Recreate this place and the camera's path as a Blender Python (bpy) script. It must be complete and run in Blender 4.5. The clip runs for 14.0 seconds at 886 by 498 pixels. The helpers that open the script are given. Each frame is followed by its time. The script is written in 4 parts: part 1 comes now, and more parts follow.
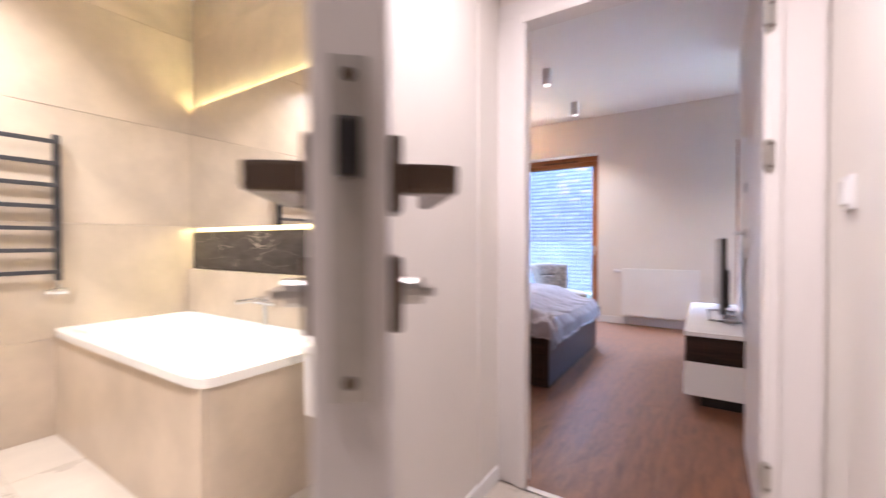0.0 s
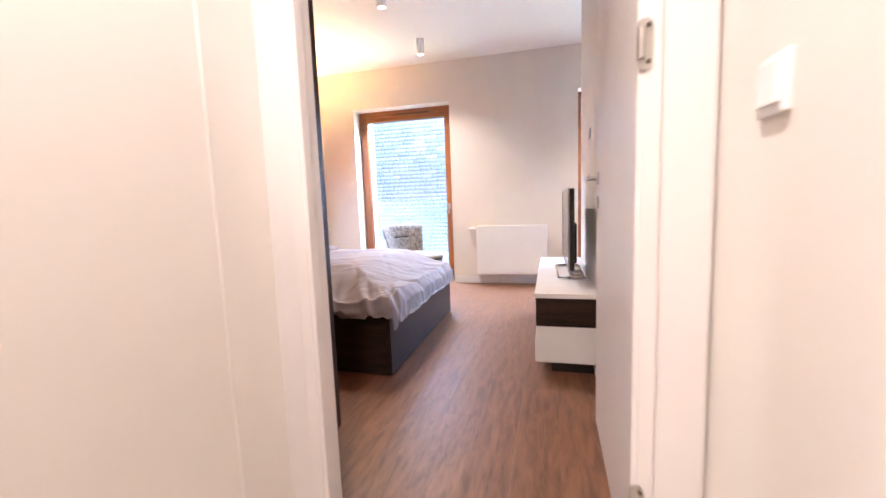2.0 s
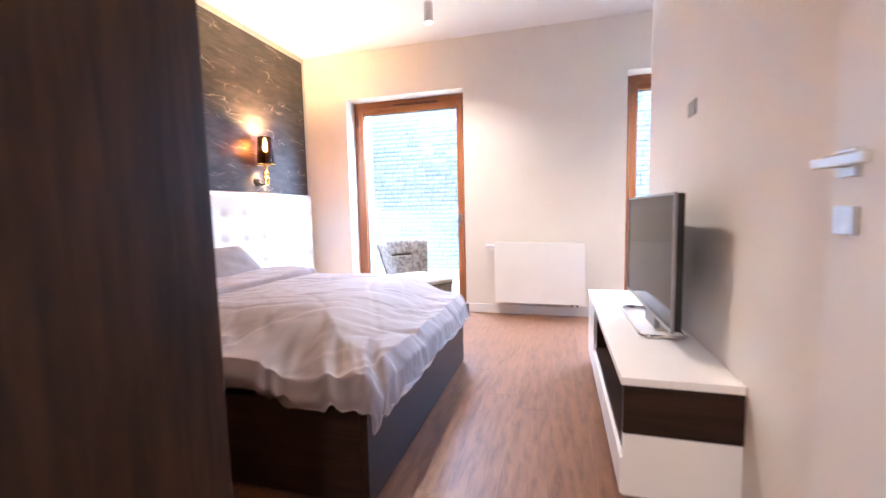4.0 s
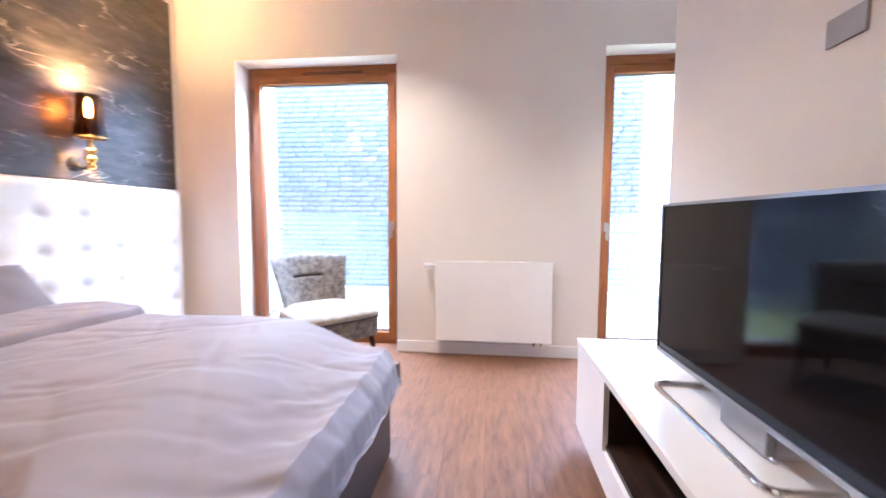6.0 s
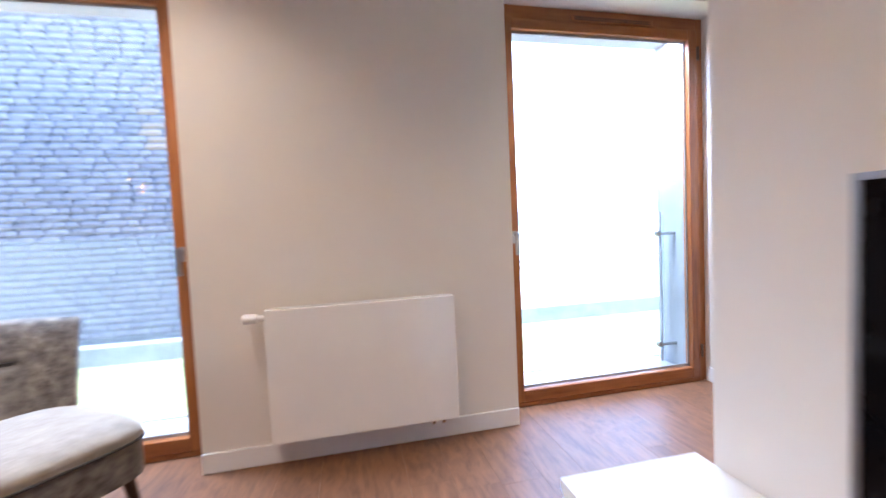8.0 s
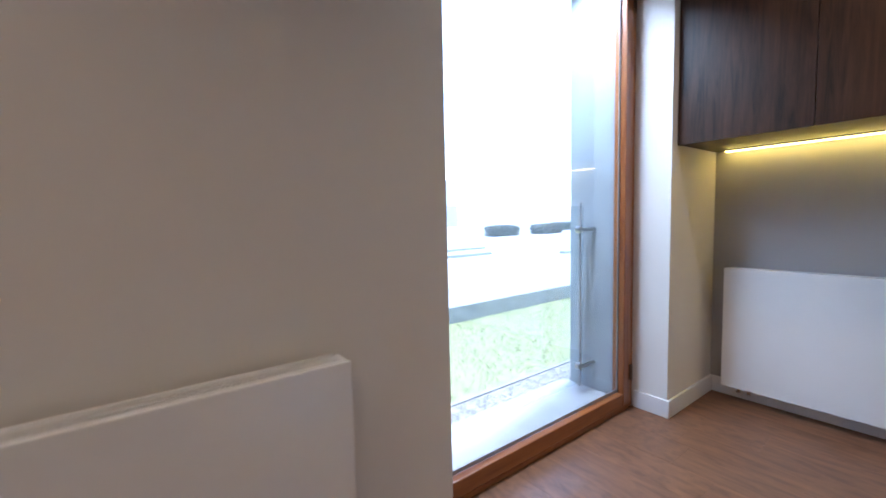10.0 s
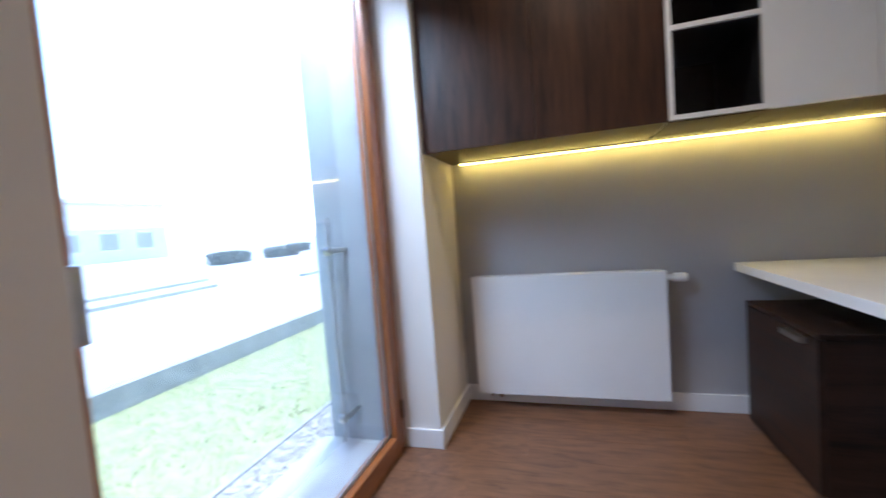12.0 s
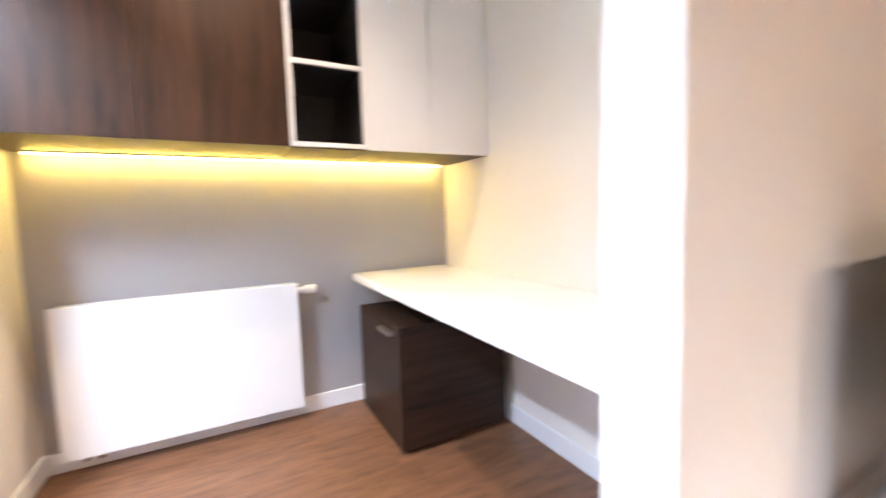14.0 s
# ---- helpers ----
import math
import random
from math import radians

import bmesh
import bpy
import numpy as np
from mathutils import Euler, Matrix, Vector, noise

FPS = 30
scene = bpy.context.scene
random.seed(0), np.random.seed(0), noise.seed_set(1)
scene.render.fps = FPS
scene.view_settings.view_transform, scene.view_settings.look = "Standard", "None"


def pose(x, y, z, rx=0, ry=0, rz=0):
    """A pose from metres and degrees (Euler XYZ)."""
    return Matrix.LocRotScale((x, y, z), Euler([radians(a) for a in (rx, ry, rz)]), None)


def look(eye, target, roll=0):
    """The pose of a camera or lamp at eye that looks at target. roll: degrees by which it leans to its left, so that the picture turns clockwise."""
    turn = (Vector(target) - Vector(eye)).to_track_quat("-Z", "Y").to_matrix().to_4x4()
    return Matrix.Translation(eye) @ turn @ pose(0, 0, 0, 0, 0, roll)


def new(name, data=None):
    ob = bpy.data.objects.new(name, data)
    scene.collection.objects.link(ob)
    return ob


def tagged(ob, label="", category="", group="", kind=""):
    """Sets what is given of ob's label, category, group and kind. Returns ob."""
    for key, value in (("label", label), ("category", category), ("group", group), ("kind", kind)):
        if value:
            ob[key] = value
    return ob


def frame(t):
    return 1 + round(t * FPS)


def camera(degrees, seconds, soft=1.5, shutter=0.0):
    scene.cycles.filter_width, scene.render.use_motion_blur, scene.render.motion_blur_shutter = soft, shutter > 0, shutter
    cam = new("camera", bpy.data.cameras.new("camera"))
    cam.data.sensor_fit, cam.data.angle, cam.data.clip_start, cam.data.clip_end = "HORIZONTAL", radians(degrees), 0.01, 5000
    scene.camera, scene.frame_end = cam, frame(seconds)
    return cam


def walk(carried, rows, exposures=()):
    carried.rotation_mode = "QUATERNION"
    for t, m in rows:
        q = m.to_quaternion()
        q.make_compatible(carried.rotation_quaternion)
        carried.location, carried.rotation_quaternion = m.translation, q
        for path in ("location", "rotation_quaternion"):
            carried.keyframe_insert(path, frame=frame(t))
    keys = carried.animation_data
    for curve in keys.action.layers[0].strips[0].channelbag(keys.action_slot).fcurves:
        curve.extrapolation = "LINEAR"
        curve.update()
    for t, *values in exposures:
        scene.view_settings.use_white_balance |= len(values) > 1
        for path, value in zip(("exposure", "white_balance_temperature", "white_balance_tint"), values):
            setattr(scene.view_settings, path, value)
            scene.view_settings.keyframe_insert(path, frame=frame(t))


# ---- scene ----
cam = camera(94.7, 14.0, shutter=0.8)
PATH = [
    (0, (0.094, -0.816, 1.065), (-0.995, 0.861, 1.034), -0.1),
    (0.5, (0.15, -0.735, 1.054), (-0.69, 1.08, 1.01), 0.5),
    (1, (0.134, -0.581, 1.049), (-0.502, 1.312, 0.934), 0.4),
    (1.5, (0.127, -0.372, 1.044), (-0.417, 1.543, 0.859), -1.0),
    (2, (0.065, -0.128, 1.031), (-0.45, 1.791, 0.806), -2.1),
    (2.5, (-0.002, 0.114, 1.04), (-0.506, 2.037, 0.821), -2.7),
    (2.7, (-0.021, 0.211, 1.038), (-0.526, 2.136, 0.839), -3.0),
    (4.8, (-0.306, 1.232, 1.048), (-0.846, 3.149, 0.863), 0.1),
    (5, (-0.292, 1.331, 1.065), (-0.801, 3.255, 0.862), 0.0),
    (5.5, (-0.386, 1.577, 1.055), (-0.754, 3.534, 0.865), 0.7),
    (6, (-0.445, 1.845, 1.034), (-0.669, 3.828, 0.892), 0.3),
    (6.5, (-0.46, 2.103, 1.048), (-0.525, 4.099, 0.947), -0.5),
    (7, (-0.5, 2.387, 1.038), (-0.359, 4.381, 0.978), -1.0),
    (7.5, (-0.499, 2.66, 1.036), (-0.196, 4.635, 0.97), -2.2),
    (8, (-0.451, 2.961, 1.048), (-0.014, 4.91, 0.951), -2.6),
    (8.2, (-0.45, 3.085, 1.065), (0.06, 5.014, 0.937), -2.4),
    (10.3, (-0.28, 4.165, 1.032), (1.033, 5.665, 0.872), -1.8),
    (10.5, (-0.22, 4.245, 1.036), (1.167, 5.676, 0.869), -2.2),
    (11, (-0.102, 4.357, 1.03), (1.505, 5.54, 0.899), -2.6),
    (11.5, (-0.041, 4.4, 1.033), (1.755, 5.274, 0.936), -3.0),
    (12, (0.014, 4.343, 1.031), (1.923, 4.928, 0.912), -4.4),
    (12.5, (0.061, 4.332, 1.032), (2.042, 4.561, 0.88), -3.2),
    (13, (0.102, 4.31, 1.046), (2.086, 4.125, 0.873), -0.7),
    (13.5, (0.08, 4.276, 1.047), (1.995, 3.72, 0.893), -0.3),
    (14, (0.012, 4.208, 1.064), (1.77, 3.27, 0.892), -1.7),
]
walk(cam, [(t, look(eye, target, roll)) for t, eye, target, roll in PATH],
     [(0.0, 4.5, 5150, 18), (1.0, 4.75, 5250, 16), (2.7, 5.0, 5650, 15), (4.8, 5.2, 5250, 14), (7.0, 4.4, 5500, 14), (8.2, 4.0, 5650, 13), (10.3, 2.95, 5650, 11), (12.2, 3.0, 5600, 11), (13.2, 4.2, 6400, 15), (14.0, 4.6, 6500, 15)])

# ---- world and sun ----
SUN_UP, SUN_TURN = 58.0, 84.0
world = bpy.data.worlds.new("sky")
scene.world = world
world.use_nodes = True
wn = world.node_tree
sky = wn.nodes.new("ShaderNodeTexSky")
sky.sky_type = "NISHITA"
sky.sun_disc = False
sky.sun_elevation = radians(SUN_UP)
sky.sun_rotation = radians(SUN_TURN)
sky.air_density, sky.dust_density, sky.ozone_density = 1.0, 1.0, 3.0
wn.links.new(sky.outputs[0], wn.nodes["Background"].inputs[0])
wn.nodes["Background"].inputs[1].default_value = 0.15
sun = new("sun", bpy.data.lights.new("sun", "SUN"))
sun.data.energy, sun.data.angle, sun.data.color = 1.2, radians(14), (1.0, 0.97, 0.93)
sun.matrix_world = look((0, 0, 0), (-math.sin(radians(SUN_TURN)) * math.cos(radians(SUN_UP)), -math.cos(radians(SUN_TURN)) * math.cos(radians(SUN_UP)), -math.sin(radians(SUN_UP))))
sun.location = (0, 8, 12)


def lamp(name, kind, m, energy, colour, size=0.05, size_y=None, spot=None):
    ob = new(name, bpy.data.lights.new(name, kind))
    ob.data.energy, ob.data.color = energy, colour
    if kind == "AREA":
        ob.data.size = size
        if size_y:
            ob.data.shape, ob.data.size_y = "RECTANGLE", size_y
    else:
        ob.data.shadow_soft_size = size
    if spot:
        ob.data.spot_size, ob.data.spot_blend = radians(spot), 0.95
    ob.matrix_world = m
    return ob


for sx, sy in ((-1.27, 4.22), (-1.24, 3.12), (1.25, 4.25)):
    lamp("spot_lamp", "SPOT", look((sx, sy, 2.585), (sx, sy, 0)), 5.0 if sx < 0 else 5.4, (1.0, 0.80, 0.60), 0.03, spot=126 if sx < 0 else 120)
# hall lamps: unseen, added and placed to light the hall walls
for sx, sy in ((-0.2, 0.02), (-0.2, -1.0)):
    lamp("spot_lamp", "SPOT", look((sx, sy, 2.585), (sx, sy, 0)), 6.4 if sy > 0 else 4.6, (1.0, 0.80, 0.62), 0.04, spot=140)
# bathroom lamps: likewise unseen, added to light the room
for sx, sy in ((-1.6, -0.7), (-2.5, -0.7)):
    lamp("spot_lamp", "SPOT", look((sx, sy, 2.585), (sx, sy, 0)), 6.8, (1.0, 0.84, 0.64), 0.04, spot=150)


# added area lamps under the outer window heads, boosting the sky's light indoors
for wx, ww, wp in ((-1.805, 1.18, 9.5), (1.056, 1.25, 8.0)):
    lamp("sky_standin", "AREA", look((wx, 5.295, 2.238), (wx, 5.29, 0)), wp, (0.66, 0.80, 1.0), ww, 0.17)


# ---- materials ----
def material(name, colour, rough=0.5, metal=0.0, vary=0.0, scale=8.0, bump=0.0, bump_scale=60.0, colour2=None, sheen=0.0, coat=0.0, stretch=(1, 1, 1), rnd=0.0):
    """A principled surface with large stains and fine relief."""
    m = bpy.data.materials.new(name)
    m.use_nodes = True
    nt = m.node_tree
    n, l = nt.nodes, nt.links
    b = n["Principled BSDF"]
    b.inputs["Roughness"].default_value = rough
    b.inputs["Metallic"].default_value = metal
    b.inputs["Sheen Weight"].default_value = sheen
    b.inputs["Coat Weight"].default_value = coat
    b.inputs["Base Color"].default_value = (*colour, 1)
    tc = n.new("ShaderNodeTexCoord")
    mp = n.new("ShaderNodeMapping")
    mp.inputs["Scale"].default_value = stretch
    l.new(tc.outputs["Object"], mp.inputs["Vector"])
    if vary > 0 or colour2:
        no = n.new("ShaderNodeTexNoise")
        no.inputs["Scale"].default_value = scale
        no.inputs["Detail"].default_value = 8
        no.inputs["Roughness"].default_value = 0.6
        l.new(mp.outputs[0], no.inputs["Vector"])
        ramp = n.new("ShaderNodeValToRGB")
        c2 = colour2 or tuple(c * (1 - vary) for c in colour)
        c1 = colour if colour2 else tuple(min(1, c * (1 + vary * 0.5)) for c in colour)
        ramp.color_ramp.elements[0].position, ramp.color_ramp.elements[0].color = 0.35, (*c2, 1)
        ramp.color_ramp.elements[1].position, ramp.color_ramp.elements[1].color = 0.65, (*c1, 1)
        l.new(no.outputs["Fac"], ramp.inputs[0])
        out = ramp.outputs[0]
        if rnd > 0:
            oi = n.new("ShaderNodeObjectInfo")
            mr = n.new("ShaderNodeMapRange")
            mr.inputs["To Min"].default_value, mr.inputs["To Max"].default_value = 1 - rnd, 1 + rnd
            l.new(oi.outputs["Random"], mr.inputs["Value"])
            hs = n.new("ShaderNodeHueSaturation")
            l.new(mr.outputs[0], hs.inputs["Value"])
            l.new(out, hs.inputs["Color"])
            out = hs.outputs[0]
        l.new(out, b.inputs["Base Color"])
        mr2 = n.new("ShaderNodeMapRange")
        mr2.inputs["To Min"].default_value, mr2.inputs["To Max"].default_value = max(0.02, rough - 0.06), min(1, rough + 0.06)
        l.new(no.outputs["Fac"], mr2.inputs["Value"])
        l.new(mr2.outputs[0], b.inputs["Roughness"])
    if bump > 0:
        nb = n.new("ShaderNodeTexNoise")
        nb.inputs["Scale"].default_value = bump_scale
        nb.inputs["Detail"].default_value = 5
        l.new(mp.outputs[0], nb.inputs["Vector"])
        bp = n.new("ShaderNodeBump")
        bp.inputs["Strength"].default_value = bump
        bp.inputs["Distance"].default_value = 0.01
        l.new(nb.outputs["Fac"], bp.inputs["Height"])
        l.new(bp.outputs[0], b.inputs["Normal"])
    return m


def wood(name, dark, light, axis="y", rough=0.4, grain=1.0, rnd=0.0, stretch=1.2, spec=0.5):
    """Wood with long grain along one axis, and a shift of the grain for each piece."""
    m = bpy.data.materials.new(name)
    m.use_nodes = True
    nt = m.node_tree
    n, l = nt.nodes, nt.links
    b = n["Principled BSDF"]
    b.inputs["Specular IOR Level"].default_value = spec
    tc = n.new("ShaderNodeTexCoord")
    mp = n.new("ShaderNodeMapping")
    sc = {"x": (stretch, 16, 16), "y": (16, stretch, 16), "z": (16, 16, stretch)}[axis]
    mp.inputs["Scale"].default_value = [c * grain for c in sc]
    l.new(tc.outputs["Object"], mp.inputs["Vector"])
    oi = n.new("ShaderNodeObjectInfo")
    mul = n.new("ShaderNodeMath")
    mul.operation = "MULTIPLY"
    mul.inputs[1].default_value = 37.0
    l.new(oi.outputs["Random"], mul.inputs[0])
    no = n.new("ShaderNodeTexNoise")
    no.noise_dimensions = "4D"
    no.inputs["Scale"].default_value = 1.6
    no.inputs["Detail"].default_value = 10
    no.inputs["Roughness"].default_value = 0.68
    no.inputs["Distortion"].default_value = 0.6
    l.new(mp.outputs[0], no.inputs["Vector"])
    l.new(mul.outputs[0], no.inputs["W"])
    ramp = n.new("ShaderNodeValToRGB")
    e = ramp.color_ramp.elements
    e[0].position, e[0].color = 0.36, (*dark, 1)
    e[1].position, e[1].color = 0.66, (*light, 1)
    mid = ramp.color_ramp.elements.new(0.5)
    mid.color = (*[0.45 * a + 0.55 * c for a, c in zip(dark, light)], 1)
    l.new(no.outputs["Fac"], ramp.inputs[0])
    out = ramp.outputs[0]
    if rnd > 0:
        mr = n.new("ShaderNodeMapRange")
        mr.inputs["To Min"].default_value, mr.inputs["To Max"].default_value = 1 - rnd, 1 + rnd
        l.new(oi.outputs["Random"], mr.inputs["Value"])
        hs = n.new("ShaderNodeHueSaturation")
        l.new(mr.outputs[0], hs.inputs["Value"])
        l.new(out, hs.inputs["Color"])
        out = hs.outputs[0]
    l.new(out, b.inputs["Base Color"])
    mr2 = n.new("ShaderNodeMapRange")
    mr2.inputs["To Min"].default_value, mr2.inputs["To Max"].default_value = rough - 0.08, rough + 0.1
    l.new(no.outputs["Fac"], mr2.inputs["Value"])
    l.new(mr2.outputs[0], b.inputs["Roughness"])
    bp = n.new("ShaderNodeBump")
    bp.inputs["Strength"].default_value = 0.12
    bp.inputs["Distance"].default_value = 0.004
    l.new(no.outputs["Fac"], bp.inputs["Height"])
    l.new(bp.outputs[0], b.inputs["Normal"])
    return m


def marble(name):
    """Dark grey-brown stone slab with fine light veins and cloudy patches."""
    m = bpy.data.materials.new(name)
    m.use_nodes = True
    nt = m.node_tree
    n, l = nt.nodes, nt.links
    b = n["Principled BSDF"]
    tc = n.new("ShaderNodeTexCoord")
    mp = n.new("ShaderNodeMapping")
    mp.inputs["Rotation"].default_value = (0.45, 0, 0)
    mp.inputs["Scale"].default_value = (1, 0.8, 3.2)
    l.new(tc.outputs["Object"], mp.inputs["Vector"])
    warp = n.new("ShaderNodeTexNoise")
    warp.inputs["Scale"].default_value, warp.inputs["Detail"].default_value = 2.2, 8
    l.new(mp.outputs[0], warp.inputs["Vector"])
    add = n.new("ShaderNodeVectorMath")
    add.operation = "MULTIPLY_ADD"
    add.inputs[1].default_value = (0.9, 0.9, 0.9)
    l.new(warp.outputs["Color"], add.inputs[0])
    l.new(mp.outputs[0], add.inputs[2])
    vor = n.new("ShaderNodeTexVoronoi")
    vor.feature = "DISTANCE_TO_EDGE"
    vor.inputs["Scale"].default_value = 3.2
    l.new(add.outputs[0], vor.inputs["Vector"])
    vein = n.new("ShaderNodeMapRange")
    vein.inputs["From Min"].default_value, vein.inputs["From Max"].default_value = 0.0, 0.035
    vein.inputs["To Min"].default_value, vein.inputs["To Max"].default_value = 1.0, 0.0
    l.new(vor.outputs["Distance"], vein.inputs["Value"])
    mask = n.new("ShaderNodeTexNoise")
    mask.inputs["Scale"].default_value, mask.inputs["Detail"].default_value = 3.5, 4
    l.new(mp.outputs[0], mask.inputs["Vector"])
    mk = n.new("ShaderNodeMapRange")
    mk.inputs["From Min"].default_value, mk.inputs["From Max"].default_value = 0.5, 0.72
    l.new(mask.outputs["Fac"], mk.inputs["Value"])
    vm = n.new("ShaderNodeMath")
    vm.operation = "MULTIPLY"
    l.new(vein.outputs[0], vm.inputs[0])
    l.new(mk.outputs[0], vm.inputs[1])
    cl = n.new("ShaderNodeTexNoise")
    cl.inputs["Scale"].default_value, cl.inputs["Detail"].default_value, cl.inputs["Roughness"].default_value = 5.0, 12, 0.72
    l.new(mp.outputs[0], cl.inputs["Vector"])
    ramp = n.new("ShaderNodeValToRGB")
    e = ramp.color_ramp.elements
    e[0].position, e[0].color = 0.36, (0.018, 0.015, 0.014, 1)
    e[1].position, e[1].color = 0.72, (0.078, 0.067, 0.064, 1)
    l.new(cl.outputs["Fac"], ramp.inputs[0])
    mix = n.new("ShaderNodeMix")
    mix.data_type = "RGBA"
    l.new(vm.outputs[0], mix.inputs["Factor"])
    l.new(ramp.outputs[0], mix.inputs["A"])
    mix.inputs["B"].default_value = (0.46, 0.39, 0.34, 1)
    l.new(mix.outputs["Result"], b.inputs["Base Color"])
    b.inputs["Roughness"].default_value = 0.38
    return m


def emitter(name, colour, strength):
    m = bpy.data.materials.new(name)
    m.use_nodes = True
    b = m.node_tree.nodes["Principled BSDF"]
    b.inputs["Base Color"].default_value = (*colour, 1)
    b.inputs["Emission Color"].default_value = (*colour, 1)
    b.inputs["Emission Strength"].default_value = strength
    return m


def glass(name, tint=(1, 1, 1), alpha=0.035, sky_haze=0.0):
    """Thin pane: mostly clear, with a gloss that grows at grazing angles."""
    m = bpy.data.materials.new(name)
    m.use_nodes = True
    nt = m.node_tree
    n, l = nt.nodes, nt.links
    n.remove(n["Principled BSDF"])
    tr = n.new("ShaderNodeBsdfTransparent")
    tr.inputs[0].default_value = (*tint, 1)
    gl = n.new("ShaderNodeBsdfGlossy")
    gl.inputs["Roughness"].default_value = 0.01
    lw = n.new("ShaderNodeLayerWeight")
    lw.inputs[0].default_value = 0.5
    pw = n.new("ShaderNodeMath")
    pw.operation = "POWER"
    pw.inputs[1].default_value = 4.0
    l.new(lw.outputs["Facing"], pw.inputs[0])
    gain = n.new("ShaderNodeMath")
    gain.operation = "MULTIPLY_ADD"
    gain.inputs[1].default_value, gain.inputs[2].default_value = 0.6, alpha
    l.new(pw.outputs[0], gain.inputs[0])
    mx = n.new("ShaderNodeMixShader")
    l.new(gain.outputs[0], mx.inputs[0])
    l.new(tr.outputs[0], mx.inputs[1])
    l.new(gl.outputs[0], mx.inputs[2])
    if sky_haze:
        # pale translucent haze painted in for the sky's reflection on the sheet
        df = n.new("ShaderNodeBsdfTranslucent")
        df.inputs[0].default_value = (0.8, 0.86, 0.92, 1)
        m2 = n.new("ShaderNodeMixShader")
        m2.inputs[0].default_value = sky_haze
        l.new(mx.outputs[0], m2.inputs[1])
        l.new(df.outputs[0], m2.inputs[2])
        mx = m2
    l.new(mx.outputs[0], n["Material Output"].inputs[0])
    return m


PLASTER = material("wall_paint", (0.75, 0.705, 0.655), 0.7, vary=0.03, scale=1.5, bump=0.05, bump_scale=180)
CEIL = material("ceiling_paint", (0.84, 0.83, 0.82), 0.8, vary=0.02, scale=1.2, bump=0.04, bump_scale=150)
GREYWALL = material("grey_wall_paint", (0.37, 0.36, 0.37), 0.7, vary=0.04, scale=2, bump=0.05, bump_scale=180)
# wall tone with the shade of the hall return put into its colour
SHADEDWALL = material("shaded_wall_paint", (0.40, 0.33, 0.28), 0.7, vary=0.06, scale=1.5, bump=0.05, bump_scale=150)
TRIM = material("white_trim", (0.78, 0.77, 0.77), 0.42, vary=0.03, scale=3, bump=0.02)
DOORPAINT = material("door_laminate", (0.74, 0.70, 0.68), 0.4, vary=0.04, scale=2, bump=0.03, bump_scale=90, stretch=(1, 1, 0.2))
WHITEGLOSS = material("white_gloss_board", (0.80, 0.78, 0.76), 0.22, vary=0.02, scale=3)
ENAMEL = material("white_enamel", (0.82, 0.81, 0.80), 0.14, vary=0.02, scale=4, bump=0.02, bump_scale=40)
DARKWOOD_Z = wood("dark_wenge_upright", (0.012, 0.0058, 0.0038), (0.060, 0.0245, 0.0112), "z", 0.4, grain=1.4, spec=0.3)
DARKWOOD_Y = wood("dark_wenge_level_y", (0.010, 0.006, 0.0045), (0.042, 0.020, 0.012), "y", 0.42, spec=0.22)
DARKWOOD_X = wood("dark_wenge_level_x", (0.010, 0.006, 0.0045), (0.042, 0.020, 0.012), "x", 0.42, spec=0.22)
FLOORWOOD = wood("floor_vinyl_oak", (0.105, 0.046, 0.023), (0.222, 0.104, 0.052), "y", 0.40, grain=1.25, rnd=0.06, stretch=2.6)
FRAMEWOOD = wood("window_pine_stain", (0.20, 0.062, 0.015), (0.36, 0.125, 0.034), "z", 0.32)
FRAMEWOOD_X = wood("window_pine_stain_level", (0.20, 0.062, 0.015), (0.36, 0.125, 0.034), "x", 0.32)
MARBLE = marble("dark_marble")
LEATHER = material("white_leatherette", (0.70, 0.67, 0.64), 0.4, vary=0.03, scale=5, bump=0.15, bump_scale=120)
BEDLINEN = material("mauve_cotton", (0.20, 0.157, 0.16), 0.62, vary=0.08, scale=4, bump=0.1, bump_scale=300, sheen=0.25)
PILLOWLINEN = material("taupe_cotton", (0.10, 0.078, 0.08), 0.66, vary=0.1, scale=5, bump=0.1, bump_scale=300, sheen=0.25)
VELVET = material("mottled_velvet", (0.20, 0.165, 0.13), 0.75, colour2=(0.042, 0.030, 0.021), scale=26, bump=0.5, bump_scale=45, sheen=0.5)
SEATCLOTH = material("beige_velvet", (0.29, 0.24, 0.185), 0.8, colour2=(0.20, 0.158, 0.115), scale=16, bump=0.3, bump_scale=60, sheen=0.5)
PIPING = material("dark_piping", (0.03, 0.025, 0.022), 0.7, vary=0.2)
CHROME = material("chrome", (0.75, 0.75, 0.76), 0.12, 1.0, vary=0.05)
STEEL = material("satin_steel", (0.55, 0.53, 0.5), 0.3, 1.0, vary=0.08, scale=30)
BRONZE = material("dark_nickel", (0.16, 0.125, 0.10), 0.32, 1.0, vary=0.1, scale=20)
BLACKPLASTIC = material("black_plastic", (0.012, 0.012, 0.013), 0.35, vary=0.2, scale=20, bump=0.05)
SCREEN = material("tv_screen", (0.004, 0.004, 0.005), 0.06, vary=0.1)
SCREEN.node_tree.nodes["Principled BSDF"].inputs["Specular IOR Level"].default_value = 0.14
SILVERPLASTIC = material("silver_plastic", (0.33, 0.33, 0.34), 0.34, 0.8, vary=0.05)
GREYDARK = material("graphite_paint", (0.06, 0.06, 0.065), 0.4, 0.3, vary=0.1, scale=20)
GREYPLASTIC = material("grey_plastic", (0.32, 0.31, 0.31), 0.5, vary=0.08)
